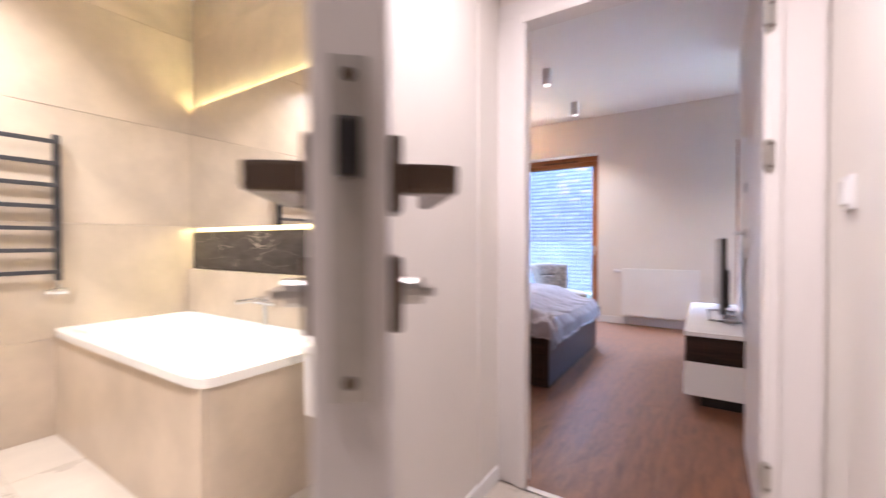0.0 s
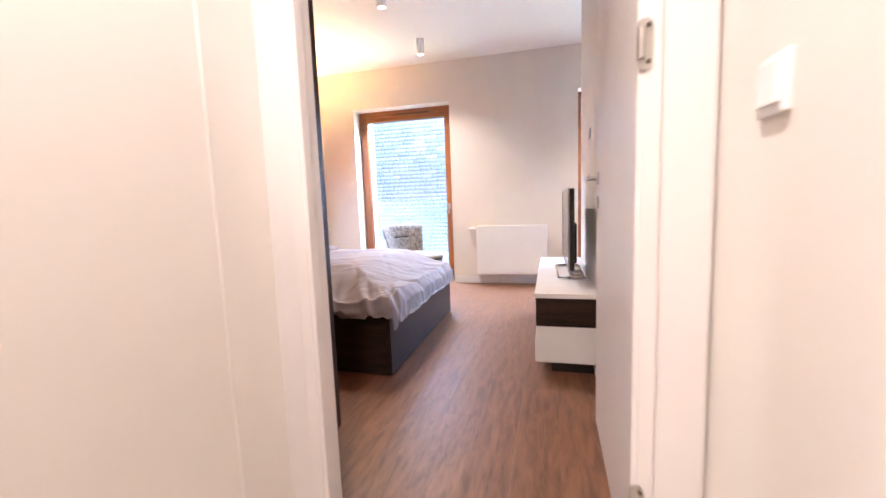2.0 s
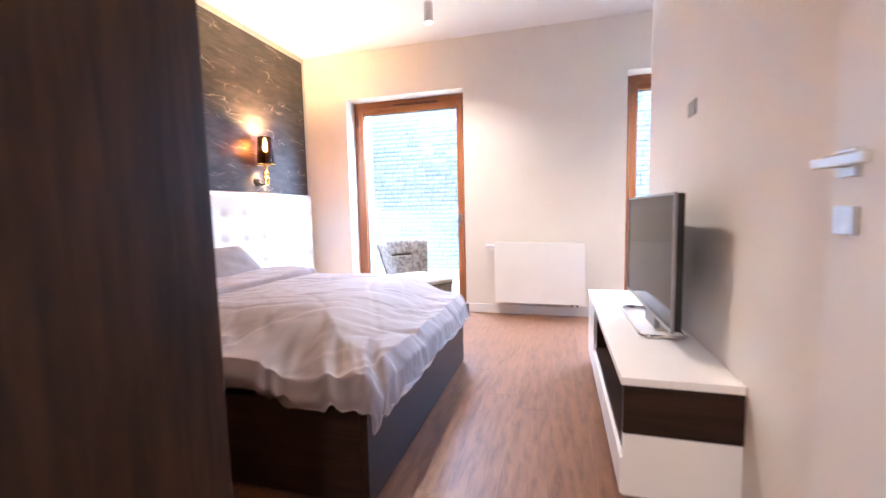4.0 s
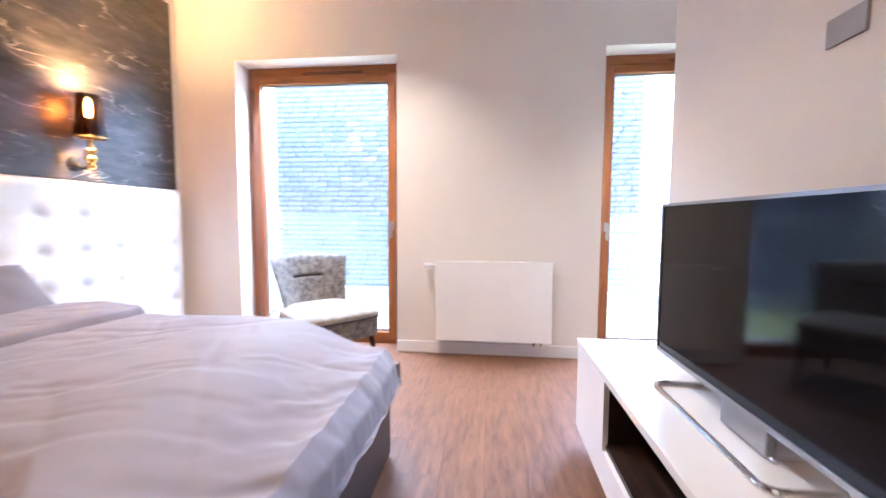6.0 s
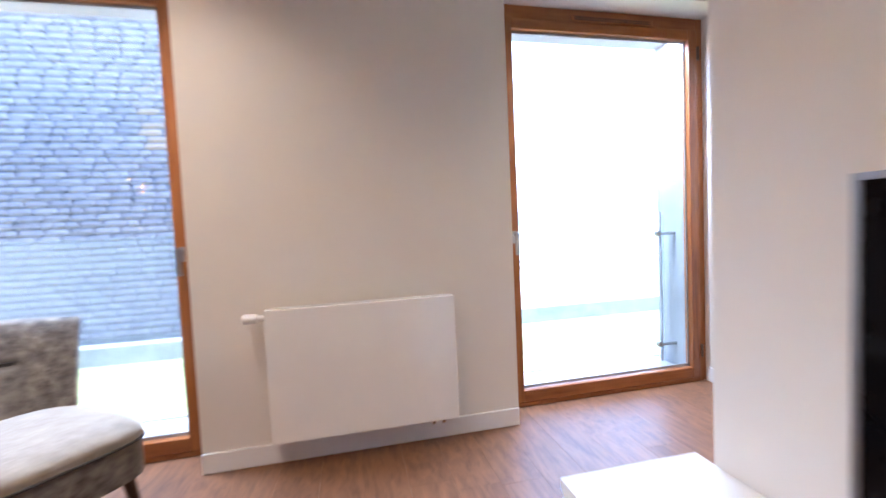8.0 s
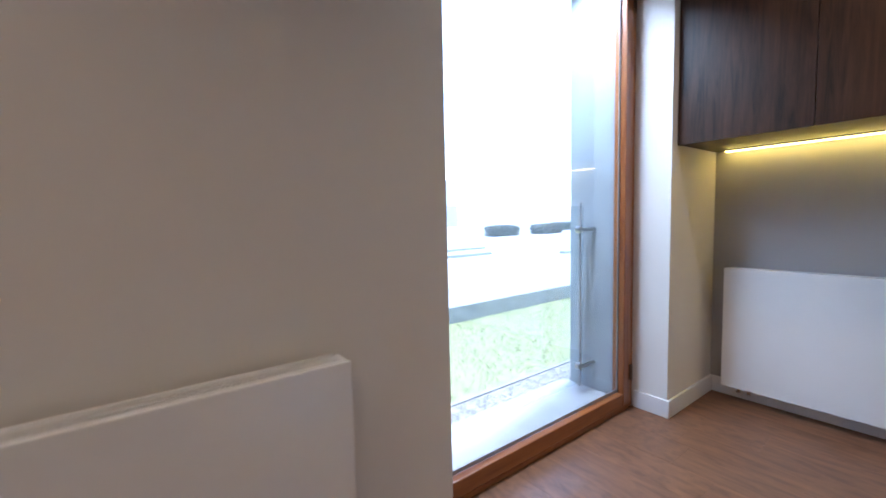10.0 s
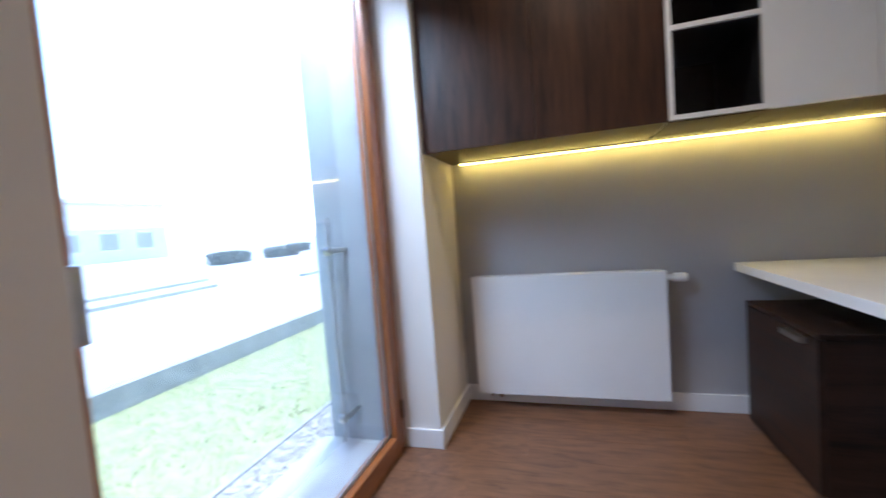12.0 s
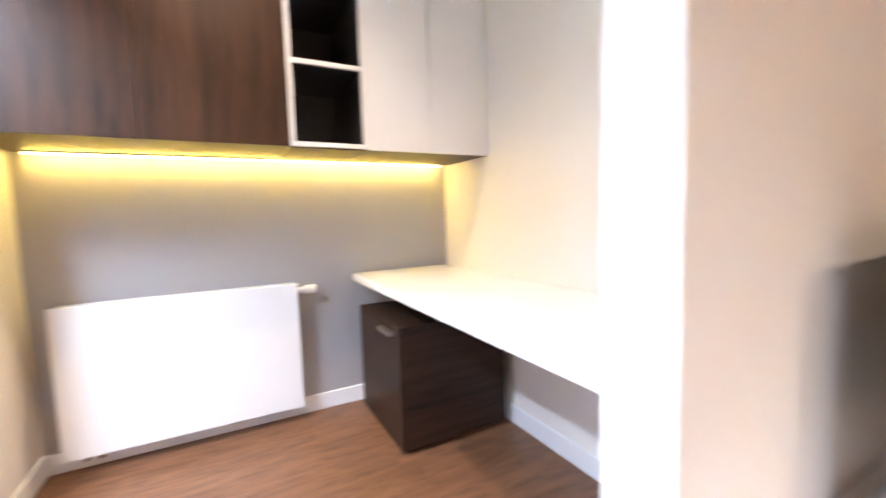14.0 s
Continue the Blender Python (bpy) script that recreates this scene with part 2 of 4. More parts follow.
BATHTILE = material("sand_stone_tile", (0.60, 0.51, 0.40), 0.32, vary=0.16, scale=2.2, bump=0.05, bump_scale=25, rnd=0.04)
FLOORTILE = material("cream_floor_tile", (0.62, 0.56, 0.48), 0.28, vary=0.1, scale=2.5, bump=0.04, bump_scale=25, rnd=0.04)
GROUT = material("grout", (0.42, 0.36, 0.29), 0.85, vary=0.1, scale=20, bump=0.1)
ACRYLIC = material("white_acrylic", (0.83, 0.82, 0.80), 0.12, vary=0.02)
MIRROR = material("mirror", (0.9, 0.9, 0.9), 0.02, 1.0)
CONCRETE = material("grey_facade_panel", (0.30, 0.32, 0.34), 0.7, vary=0.14, scale=3, bump=0.15, bump_scale=40)
KERB = material("concrete_kerb", (0.33, 0.33, 0.32), 0.8, vary=0.2, scale=6, bump=0.3, bump_scale=40)
GRAVEL = material("gravel", (0.40, 0.37, 0.34), 0.85, vary=0.5, scale=45, bump=0.8, bump_scale=60)
PAVING = material("pale_paving", (0.42, 0.41, 0.40), 0.8, vary=0.15, scale=3, bump=0.2, bump_scale=30)
LAWN = material("lawn_soil", (0.30, 0.32, 0.13), 0.9, vary=0.25, scale=9, bump=0.15, bump_scale=40)
GRASS = material("grass_blade", (0.30, 0.33, 0.13), 0.7, vary=0.2, scale=6)
STONE = material("split_stone", (0.23, 0.208, 0.218), 0.8, colour2=(0.16, 0.146, 0.152), scale=9, bump=0.5, bump_scale=22, rnd=0.16)
OCHRESTONE = material("ochre_stone", (0.34, 0.24, 0.17), 0.8, colour2=(0.25, 0.20, 0.165), scale=7, bump=0.7, bump_scale=22, rnd=0.2)
MORTAR = material("mortar", (0.15, 0.15, 0.155), 0.9, vary=0.2, scale=10, bump=0.3)
RENDERED = material("pale_render", (0.62, 0.62, 0.62), 0.8, vary=0.05, scale=2, bump=0.1)
DARKGLASS = material("dark_window", (0.05, 0.06, 0.075), 0.08, vary=0.1)
PANE = glass("window_glass", (0.97, 0.985, 0.985))
RAILGLASS = glass("railing_glass", (0.94, 0.965, 0.975), 0.07, 0.08)
LEDBULB = emitter("led_strip", (1.0, 0.70, 0.14), 2.4)
LEDBATH = emitter("led_strip_bath", (1.0, 0.80, 0.30), 1.8)
BULB = emitter("bulb", (1.0, 0.54, 0.19), 480)
SPOTGLOW = emitter("spot_glow", (1.0, 0.86, 0.7), 0.5)


# ---- building helpers ----
def add_box(bm, x0, x1, y0, y1, z0, z1, bevel=0.0):
    if bevel > 0:
        tmp = bmesh.new()
        bmesh.ops.create_cube(tmp, size=1)
        for v in tmp.verts:
            v.co = ((x0 + x1) / 2 + v.co.x * (x1 - x0), (y0 + y1) / 2 + v.co.y * (y1 - y0), (z0 + z1) / 2 + v.co.z * (z1 - z0))
        bmesh.ops.bevel(tmp, geom=tmp.edges[:], offset=bevel, segments=2, affect="EDGES", profile=0.6)
        me = bpy.data.meshes.new("tmp")
        tmp.to_mesh(me)
        tmp.free()
        bm.from_mesh(me)
        bpy.data.meshes.remove(me)
    else:
        r = bmesh.ops.create_cube(bm, size=1)
        for v in r["verts"]:
            v.co = ((x0 + x1) / 2 + v.co.x * (x1 - x0), (y0 + y1) / 2 + v.co.y * (y1 - y0), (z0 + z1) / 2 + v.co.z * (z1 - z0))
    return bm


def box(*a, bevel=0.0):
    return add_box(bmesh.new(), *a, bevel=bevel)


def add_rod(bm, p, q, r0, r1=None, seg=14):
    """A round rod from p to q."""
    p, q = Vector(p), Vector(q)
    d = q - p
    m = Matrix.Translation((p + q) / 2) @ d.to_track_quat("Z", "Y").to_matrix().to_4x4()
    bmesh.ops.create_cone(bm, cap_ends=True, segments=seg, radius1=r0, radius2=r0 if r1 is None else r1, depth=d.length, matrix=m)
    return bm


def rod(p, q, r0, r1=None, seg=14):
    return add_rod(bmesh.new(), p, q, r0, r1, seg)


def lathe(profile, seg=24, centre=(0, 0, 0)):
    """A turned body from (radius, height) pairs."""
    bm = bmesh.new()
    rings = []
    for r, z in profile:
        rings.append([bm.verts.new((centre[0] + r * math.cos(2 * math.pi * i / seg), centre[1] + r * math.sin(2 * math.pi * i / seg), centre[2] + z)) for i in range(seg)])
    for a, b in zip(rings, rings[1:]):
        for i in range(seg):
            bm.faces.new((a[i], a[(i + 1) % seg], b[(i + 1) % seg], b[i]))
    return bm


def surface(nu, nv, f, thick=0.0):
    """A sheet of nu by nv cells through f(u, v); with thickness if asked."""
    bm = bmesh.new()
    g = [[bm.verts.new(f(i / nu, j / nv)) for j in range(nv + 1)] for i in range(nu + 1)]
    for i in range(nu):
        for j in range(nv):
            bm.faces.new((g[i][j], g[i + 1][j], g[i + 1][j + 1], g[i][j + 1]))
    if thick:
        bmesh.ops.recalc_face_normals(bm, faces=bm.faces[:])
        bmesh.ops.solidify(bm, geom=bm.faces[:], thickness=thick)
    return bm


def mesh_of(name, bm, mat, smooth=False, angle=40):
    bmesh.ops.recalc_face_normals(bm, faces=bm.faces[:])
    me = bpy.data.meshes.new(name)
    bm.to_mesh(me)
    bm.free()
    me.materials.append(mat)
    if smooth:
        me.shade_smooth()
        me.set_sharp_from_angle(angle=radians(angle))
    return me


def part(name, bm, mat, parent=None, label="", smooth=False, m=None, angle=40):
    ob = new(name, mesh_of(name, bm, mat, smooth, angle))
    if parent:
        ob.parent = parent
    if m is not None:
        ob.matrix_basis = m
    if label:
        tagged(ob, label)
    return ob


def solid(name, bm, mat, label, category, kind="", group="", smooth=False, m=None):
    return tagged(part(name, bm, mat, None, "", smooth, m), label, category, group, kind)


def thing(name, m, label, category, group="", kind=""):
    ob = new(name)
    ob.empty_display_size = 0.1
    ob.matrix_basis = m
    return tagged(ob, label, category, group, kind)


def boxes(*rows):
    bm = bmesh.new()
    for r in rows:
        add_box(bm, *r)
    return bm


# ---- plan ----
XW, XN = -2.96, 2.285          # bed wall, nook wall
YW, YS = 4.95, 0.91           # window wall, door wall
XT, YE = 0.32, 3.705           # television wall, its free end
XT2 = 0.443                   # its far face
YB = 2.97                     # back wall of the nook
H = 2.76
W1, W2, WT = (-2.455, -1.155), (0.367, 1.745), 2.275
YF = 5.12                     # window frames
YO = 5.50                     # outer face
XL, XR = -0.695, 0.40         # hall walls

FLOOR = solid("floor", box(XW - 0.1, XN + 0.1, YS - 0.06, YF + 0.1, -0.14, -0.009), material("subfloor", (0.085, 0.04, 0.022), 0.8, vary=0.2), "warm brown wood plank floor with fine dark joints", "floor", "structure")
HALLFLOOR = solid("hall_floor", box(-3.1, 1.9, -2.4, YS - 0.06, -0.14, -0.006), GROUT, "cream stone-look tile floor of hall and bathroom", "floor", "structure")
part("threshold", box(-0.575, 0.252, YS - 0.075, YS - 0.045, -0.02, 0.004, bevel=0.002), STEEL, FLOOR, "thin metal threshold strip")
solid("ceiling", box(XW - 0.2, XN + 0.2, -2.5, YW + 0.6, H, H + 0.2), CEIL, "plain white painted ceiling", "ceiling", "structure")

nw = boxes((XW - 0.2, W1[0], YW, 5.3, -0.14, H), (W1[1], W2[0], YW, 5.3, -0.14, H), (W2[1], XN + 0.2, YW, 5.3, -0.14, H), (W1[0], W1[1], YW, 5.3, WT, H), (W2[0], W2[1], YW, 5.3, WT, H))
solid("wall_north", nw, PLASTER, "cream-white painted wall with two tall window openings", "wall", "structure")
solid("wall_west", box(XW - 0.2, XW, -2.5, YW, -0.14, H), PLASTER, "cream-white painted wall behind the bed", "wall", "structure")
solid("wall_nook", box(XN, XN + 0.2, -2.5, YW, -0.14, H), GREYWALL, "mid-grey painted wall of the desk nook", "wall", "structure")
solid("wall_partition", boxes((XT, XT2, YS, YE, -0.14, H), (XT2, XN, YB - 0.12, YB, -0.14, H)), PLASTER, "white painted partition wall with a free end", "wall", "structure")
sw = boxes((XW, -0.69, 0.66, YS, -0.14, H), (XR, XN, 0.72, YS, -0.14, H), (-0.69, XR, YS - 0.05, YS, 2.06, H), (-0.69, -0.63, YS - 0.05, YS, -0.14, 2.06), (0.31, XR, YS - 0.05, YS, -0.14, 2.06))
solid("wall_south", sw, PLASTER, "cream-white wall around the bedroom door", "wall", "structure")
solid("wall_hall_right", boxes((XR, XR + 0.12, 0.02, 0.72, -0.14, H), (XR + 0.12, 1.9, 0.04, 0.12, -0.14, H)), PLASTER, "warm white hall wall with a light switch", "wall", "structure")
# thin facing in a darker tone, painting the weaker light on this side
solid("wall_hall_return", box(XR + 0.004, 1.9, 0.0, 0.0198, -0.14, H), SHADEDWALL, "return wall of the hall, shade painted in as taupe", "wall", "structure")
BD0, BD1 = -0.78, 0.035        # bathroom doorway
solid("wall_hall_left", boxes((XL - 0.1, XL, BD1, YS - 0.05, -0.14, H), (XL - 0.1, XL, -2.4, BD0, -0.14, H), (XL - 0.1, XL, BD0, BD1, 2.06, H)), PLASTER, "warm white hall wall beside the bathroom door", "wall", "structure")
solid("wall_hall_back", boxes((-3.1, 2.0, -2.5, -2.4, -0.14, H), (1.9, 2.0, -2.4, 0.12, -0.14, H)), PLASTER, "plain white wall closing the hall", "wall", "structure")

solid("wall_bath_south", box(XW, XL - 0.1, -1.7, -1.6, -0.14, H), BATHTILE, "sand-coloured tiled wall of the bathroom", "wall", "structure")

# baseboards
SKIRT = 0.09
for name, a in (("baseboard", (W1[1] + 0.002, W2[0] - 0.002, YW - 0.014, YW - 0.0005, 0.0, SKIRT)), ("baseboard", (W2[1] + 0.002, XN - 0.001, YW - 0.014, YW - 0.0005, 0.0, SKIRT)),
                ("baseboard", (XW + 0.001, W1[0] - 0.002, YW - 0.014, YW - 0.0005, 0.0, SKIRT)), ("baseboard", (XN - 0.014, XN - 0.0005, YB + 0.016, YW - 0.016, 0.0, SKIRT)),
                ("baseboard", (XT2 + 0.016, XN - 0.016, YB + 0.0005, YB + 0.014, 0.0, SKIRT)), ("baseboard", (XT - 0.014, XT - 0.0005, YS + 0.01, YE, 0.0, SKIRT)),
                ("baseboard", (W2[1] - 0.0005, W2[1] - 0.012, YW - 0.0145, YF - 0.002, 0.0, SKIRT)), ("baseboard", (W1[0] + 0.012, W1[0] + 0.0005, YW - 0.0145, YF - 0.002, 0.0, SKIRT)),
                ("baseboard", (XL + 0.0005, XL + 0.012, BD1 + 0.09, YS - 0.075, 0.0, 0.07)), ("baseboard", (XR - 0.012, XR - 0.0005, 0.02, YS - 0.075, 0.0, 0.07))):
    x0, x1 = sorted(a[:2])
    solid(name, box(x0, x1, *a[2:], bevel=0.003), TRIM, "low white painted skirting board along the wall", "skirting board", "structure")


# ---- windows ----
def window(n, x0, x1, handle_right, label):
    """A tall timber balcony window: outer frame, sash, pane, vent, handle."""
    w = thing(n, pose(0, 0, 0), label, "window", "tall windows", "structure")
    f, s, y0, y1 = 0.045, 0.062, YF, YF + 0.075
    fr = bmesh.new()
    add_box(fr, x0, x0 + f, y0 + 0.012, y1, 0.0, WT, bevel=0.004)
    add_box(fr, x1 - f, x1, y0 + 0.012, y1, 0.0, WT, bevel=0.004)
    part("window_frame", fr, FRAMEWOOD, w)
    part("frame_head", box(x0 + f, x1 - f, y0 + 0.012, y1, WT - 0.07, WT, bevel=0.004), FRAMEWOOD_X, w)
    part("window_sill", box(x0 + f, x1 - f, y0 + 0.006, y1, 0.0, 0.024, bevel=0.004), FRAMEWOOD_X, w)
    a, b, c, d = x0 + f + 0.003, x1 - f - 0.003, 0.027, WT - 0.073
    sb = bmesh.new()
    add_box(sb, a, a + s, y0, y1 - 0.012, c, d, bevel=0.006)
    add_box(sb, b - s, b, y0, y1 - 0.012, c, d, bevel=0.006)
    sash = part("sash", sb, FRAMEWOOD, w)
    rails = bmesh.new()
    add_box(rails, a + s, b - s, y0 + 0.001, y1 - 0.012, c, c + s + 0.006, bevel=0.006)
    add_box(rails, a + s, b - s, y0 + 0.001, y1 - 0.012, d - s, d, bevel=0.006)
    part("sash_rail", rails, FRAMEWOOD_X, w)
    gb = boxes((a + s, a + s + 0.012, y0 + 0.03, y0 + 0.034, c + s, d - s), (b - s - 0.012, b - s, y0 + 0.03, y0 + 0.034, c + s, d - s), (a + s, b - s, y0 + 0.03, y0 + 0.034, c + s + 0.01, c + s + 0.026), (a + s, b - s, y0 + 0.03, y0 + 0.034, d - s - 0.014, d - s))
    part("glazing_bead", gb, GREYPLASTIC, w, "pale grey glazing seal")
    pane = part("pane", box(a + s - 0.01, b - s + 0.01, y0 + 0.036, y0 + 0.042, c + s - 0.01, d - s + 0.01), PANE, w)
    pane.visible_shadow = False
    vx = (x0 + x1) / 2 + (0.08 if handle_right else 0.05)
    vb = box(vx - 0.27, vx + 0.27, y0 - 0.012, y0 - 0.0005, WT - 0.078, WT - 0.042, bevel=0.004)
    vent = part("trickle_vent", vb, FRAMEWOOD_X, w, "brown slotted vent strip")
    for k in range(2):
        part("vent_slot", box(vx - 0.25, vx + 0.25, y0 - 0.0135, y0 - 0.012, WT - 0.070 + 0.012 * k, WT - 0.064 + 0.012 * k), PIPING, vent)
    hx = b - s / 2 if handle_right else a + s / 2
    hb = box(hx - 0.014, hx + 0.014, y0 - 0.010, y0 - 0.0005, 0.95, 1.02, bevel=0.003)
    h = part("handle", hb, STEEL, w, "satin steel lever handle")
    lv = rod((hx, y0 - 0.01, 1.0), (hx, y0 - 0.045, 1.0), 0.009)
    add_box(lv, hx - 0.011, hx + 0.011, y0 - 0.055, y0 - 0.040, 0.885, 1.012, bevel=0.005)
    part("lever", lv, STEEL, h)
    hg = rod(((a if handle_right else b), y0 - 0.006, 0.16), ((a if handle_right else b), y0 - 0.006, 0.24), 0.008)
    add_rod(hg, ((a if handle_right else b), y0 - 0.006, 2.02), ((a if handle_right else b), y0 - 0.006, 2.1), 0.008)
    part("hinge", hg, BRONZE, w)
    return w


window("window_1", *W1, True, "tall brown timber window beside the bed, closed")
window("window_2", *W2, False, "tall brown timber window by the desk nook, closed")

# outer reveal cladding and glass railings
for x0, x1 in (W1, W2):
    cl = boxes((x0 - 0.02, x0 + 0.03, YF + 0.077, YO, -0.2, WT), (x1 - 0.03, x1 + 0.02, YF + 0.077, YO, -0.2, WT), (x0 - 0.02, x1 + 0.02, YF + 0.077, YO, WT - 0.03, WT + 0.3))
    solid("outer_reveal", cl, CONCRETE, "grey-blue cladding panel in the outer window reveal", "cladding", "structure")
    solid("outer_sill", box(x0 + 0.031, x1 - 0.031, YF + 0.078, YO + 0.05, -0.2, 0.03, bevel=0.004), PAVING, "pale stone outer window sill", "sill", "structure")
    r = thing("glass_railing", pose(0, 0, 0), "clear frameless glass railing clamped outside the window", "railing", "railings")
    gp = part("glass_panel", box(x0 + 0.09, x1 - 0.09, 5.372, 5.384, 0.08, 1.08, bevel=0.002), RAILGLASS, r, "clear glass sheet")
    gp.visible_shadow = False
    for gx, s in ((x0 + 0.03, 1), (x1 - 0.03, -1)):
        ch = box(*sorted((gx + s * 0.085, gx + s * 0.093)), 5.368, 5.388, 0.06, 1.1, bevel=0.001)
        part("side_channel", ch, GREYPLASTIC, r)
        for gz in (0.188, 0.951):
            bm = rod((gx + s * 0.004, 5.345, gz), (gx + s * 0.125, 5.345, gz), 0.011)
            add_rod(bm, (gx + s * 0.122, 5.345, gz), (gx + s * 0.122, 5.371, gz), 0.02)
            part("clamp", bm, STEEL, r, "round steel glass clamp", smooth=True)
outer = boxes((XW - 4, W1[0] - 0.02, 5.3, YO, -0.2, 3.0), (W1[1] + 0.02, W2[0] - 0.02, 5.3, YO, -0.2, 3.0), (W2[1] + 0.02, XN + 4, 5.3, YO, -0.2, 3.0), (W1[0] - 0.02, W1[1] + 0.02, 5.3, YO, WT + 0.3, 3.0), (W2[0] - 0.02, W2[1] + 0.02, 5.3, YO, WT + 0.3, 3.0))
solid("facade", outer, CONCRETE, "grey rendered outer wall of the flat", "facade", "structure")


# ---- radiators ----
def radiator(name, m, width, valve, label, low=0.13):
    """Flat-front panel radiator; local x along the wall, y out of it; its back is at y 0."""
    r = thing(name, m, label, "radiator", "panel radiators")
    d = 0.105
    part("front_panel", box(0, width, d - 0.012, d, low, 0.73, bevel=0.004), ENAMEL, r)
    part("back_panel", box(0.01, width - 0.01, 0.035, 0.05, low + 0.01, 0.72, bevel=0.003), ENAMEL, r)
    part("side_cover", box(0.0, 0.012, 0.03, d - 0.013, low + 0.005, 0.725), ENAMEL, r)
    part("side_cover", box(width - 0.012, width, 0.03, d - 0.013, low + 0.005, 0.725), ENAMEL, r)
    gr = boxes((0.012, width - 0.012, d - 0.02, d - 0.0125, 0.722, 0.729), (0.012, width - 0.012, 0.03, 0.037, 0.722, 0.729))
    k = 0.02
    while k < width - 0.02:
        add_box(gr, k, k + 0.0035, 0.037, d - 0.02, 0.716, 0.728)
        k += 0.0095
    part("top_grille", gr, ENAMEL, r)
    vx = -0.001 if valve == "start" else width + 0.001
    s = -1 if valve == "start" else 1
    vb = lathe([(0.0, 0), (0.014, 0), (0.014, 0.03), (0.021, 0.034), (0.023, 0.085), (0.018, 0.094), (0.0, 0.095)], 18)
    part("valve_head", vb, TRIM, r, "white thermostatic valve head", smooth=True, m=Matrix.Translation((vx, 0.06, 0.69)) @ Matrix.Rotation(s * math.pi / 2, 4, "Y"))
    for k in (0.15, width - 0.15):
        part("bracket", box(k - 0.015, k + 0.015, 0.0, 0.034, 0.2, 0.66), TRIM, r)
    for k in (width - 0.07, width - 0.12) if valve == "start" else (0.07, 0.12):
        pb = rod((k, 0.06, low - 0.03), (k, 0.06, low + 0.009), 0.011)
        add_rod(pb, (k, 0.06, low - 0.025), (k, 0.0, low - 0.025), 0.009)
        part("pipe_joint", pb, CHROME, r)
    return r


radiator("radiator", pose(0.016, YW, 0, 0, 0, 180), 0.855, "end", "white flat panel radiator on the wall between the windows")
radiator("radiator", pose(XN, 4.862, 0, 0, 0, 90) @ Matrix.Translation((-0.965, 0, 0)), 0.965, "start", "white flat panel radiator on the grey wall beside the desk", 0.08)


# ---- bedroom door ----
fr = thing("door_frame", pose(-0.035, 0, 0), "white laminate door frame of the bedroom", "door frame", "", "structure")
for x0, x1, edge in ((-0.672, -0.54, -1), (0.287, 0.434, 1)):
    jb = box(x0 + (0.0 if edge < 0 else 0.03), x1 - (0.03 if edge < 0 else 0.007), YS - 0.064, YS - 0.051, 0, 2.09, bevel=0.003)
    part("casing", jb, DOORPAINT, fr)
    jx0, jx1 = (x1 - 0.035, x1) if edge < 0 else (x0, x0 + 0.035)
    part("jamb", box(jx0, jx1, YS - 0.075, YS + 0.02, 0, 2.035, bevel=0.003), DOORPAINT, fr)
    part("rebate", box(jx0 - (0.012 if edge > 0 else -0.012), jx1 - (0.012 if edge > 0 else -0.012), YS - 0.072, YS - 0.035, 0, 1.998, bevel=0.003), DOORPAINT, fr)
part("head_casing", box(-0.672, 0.434, YS - 0.066, YS - 0.052, 2.035, 2.1, bevel=0.003), DOORPAINT, fr)
part("head_jamb", box(-0.54, 0.287, YS - 0.074, YS + 0.019, 2.0, 2.034, bevel=0.003), DOORPAINT, fr)
part("strike_plate", box(-0.5405, -0.5385, YS - 0.062, YS - 0.038, 1.05, 1.20, bevel=0.0005), STEEL, fr, "satin steel strike plate")

leaf = thing("door_1", pose(0.258, YS + 0.02, 0), "white bedroom door standing open against the wall", "door", "", "structure")
part("leaf", box(-0.002, 0.036, 0.006, 0.845, 0.008, 2.02, bevel=0.003), DOORPAINT, leaf)
for z in (0.31, 1.34, 1.78):
    hb = rod((-0.006, -0.1, z + 0.036), (-0.006, -0.0955, z + 0.036), 0.0155, seg=20)
    add_rod(hb, (-0.006, -0.1, z - 0.036), (-0.006, -0.0955, z - 0.036), 0.0155, seg=20)
    add_box(hb, -0.0215, 0.0095, -0.0995, -0.0958, z - 0.036, z + 0.036)
    hg = part("hinge", hb, STEEL, leaf, "polished steel door hinge with rounded ends", smooth=True)
    part("barrel", rod((-0.013, -0.104, z - 0.03), (-0.013, -0.104, z + 0.03), 0.0075), STEEL, hg, smooth=True)
    part("screw", rod((0.001, -0.1, z + 0.036), (0.001, -0.1025, z + 0.036), 0.005), BRONZE, hg)
    part("screw", rod((0.001, -0.1, z - 0.036), (0.001, -0.1025, z - 0.036), 0.005), BRONZE, hg)
hd = box(-0.011, -0.0025, 0.765, 0.815, 1.085, 1.135, bevel=0.002)
hp = part("handle", hd, STEEL, leaf, "satin steel lever handle on a square rose")
lv = rod((-0.012, 0.79, 1.11), (-0.05, 0.79, 1.11), 0.009)
add_box(lv, -0.058, -0.044, 0.67, 0.80, 1.10, 1.12, bevel=0.004)
part("lever", lv, STEEL, hp)
part("lock_rose", box(-0.011, -0.0025, 0.765, 0.815, 0.985, 1.035, bevel=0.002), STEEL, leaf, "square steel lock rose")
part("latch_plate", box(0.007, 0.029, 0.8455, 0.847, 0.93, 1.17), STEEL, leaf)

# light switch in the hall
sw1 = thing("light_switch", pose(XR, 0.625, 1.19), "white square light switch on the hall wall", "light switch")
part("plate", box(-0.012, -0.0005, -0.042, 0.042, -0.044, 0.044, bevel=0.004), TRIM, sw1)
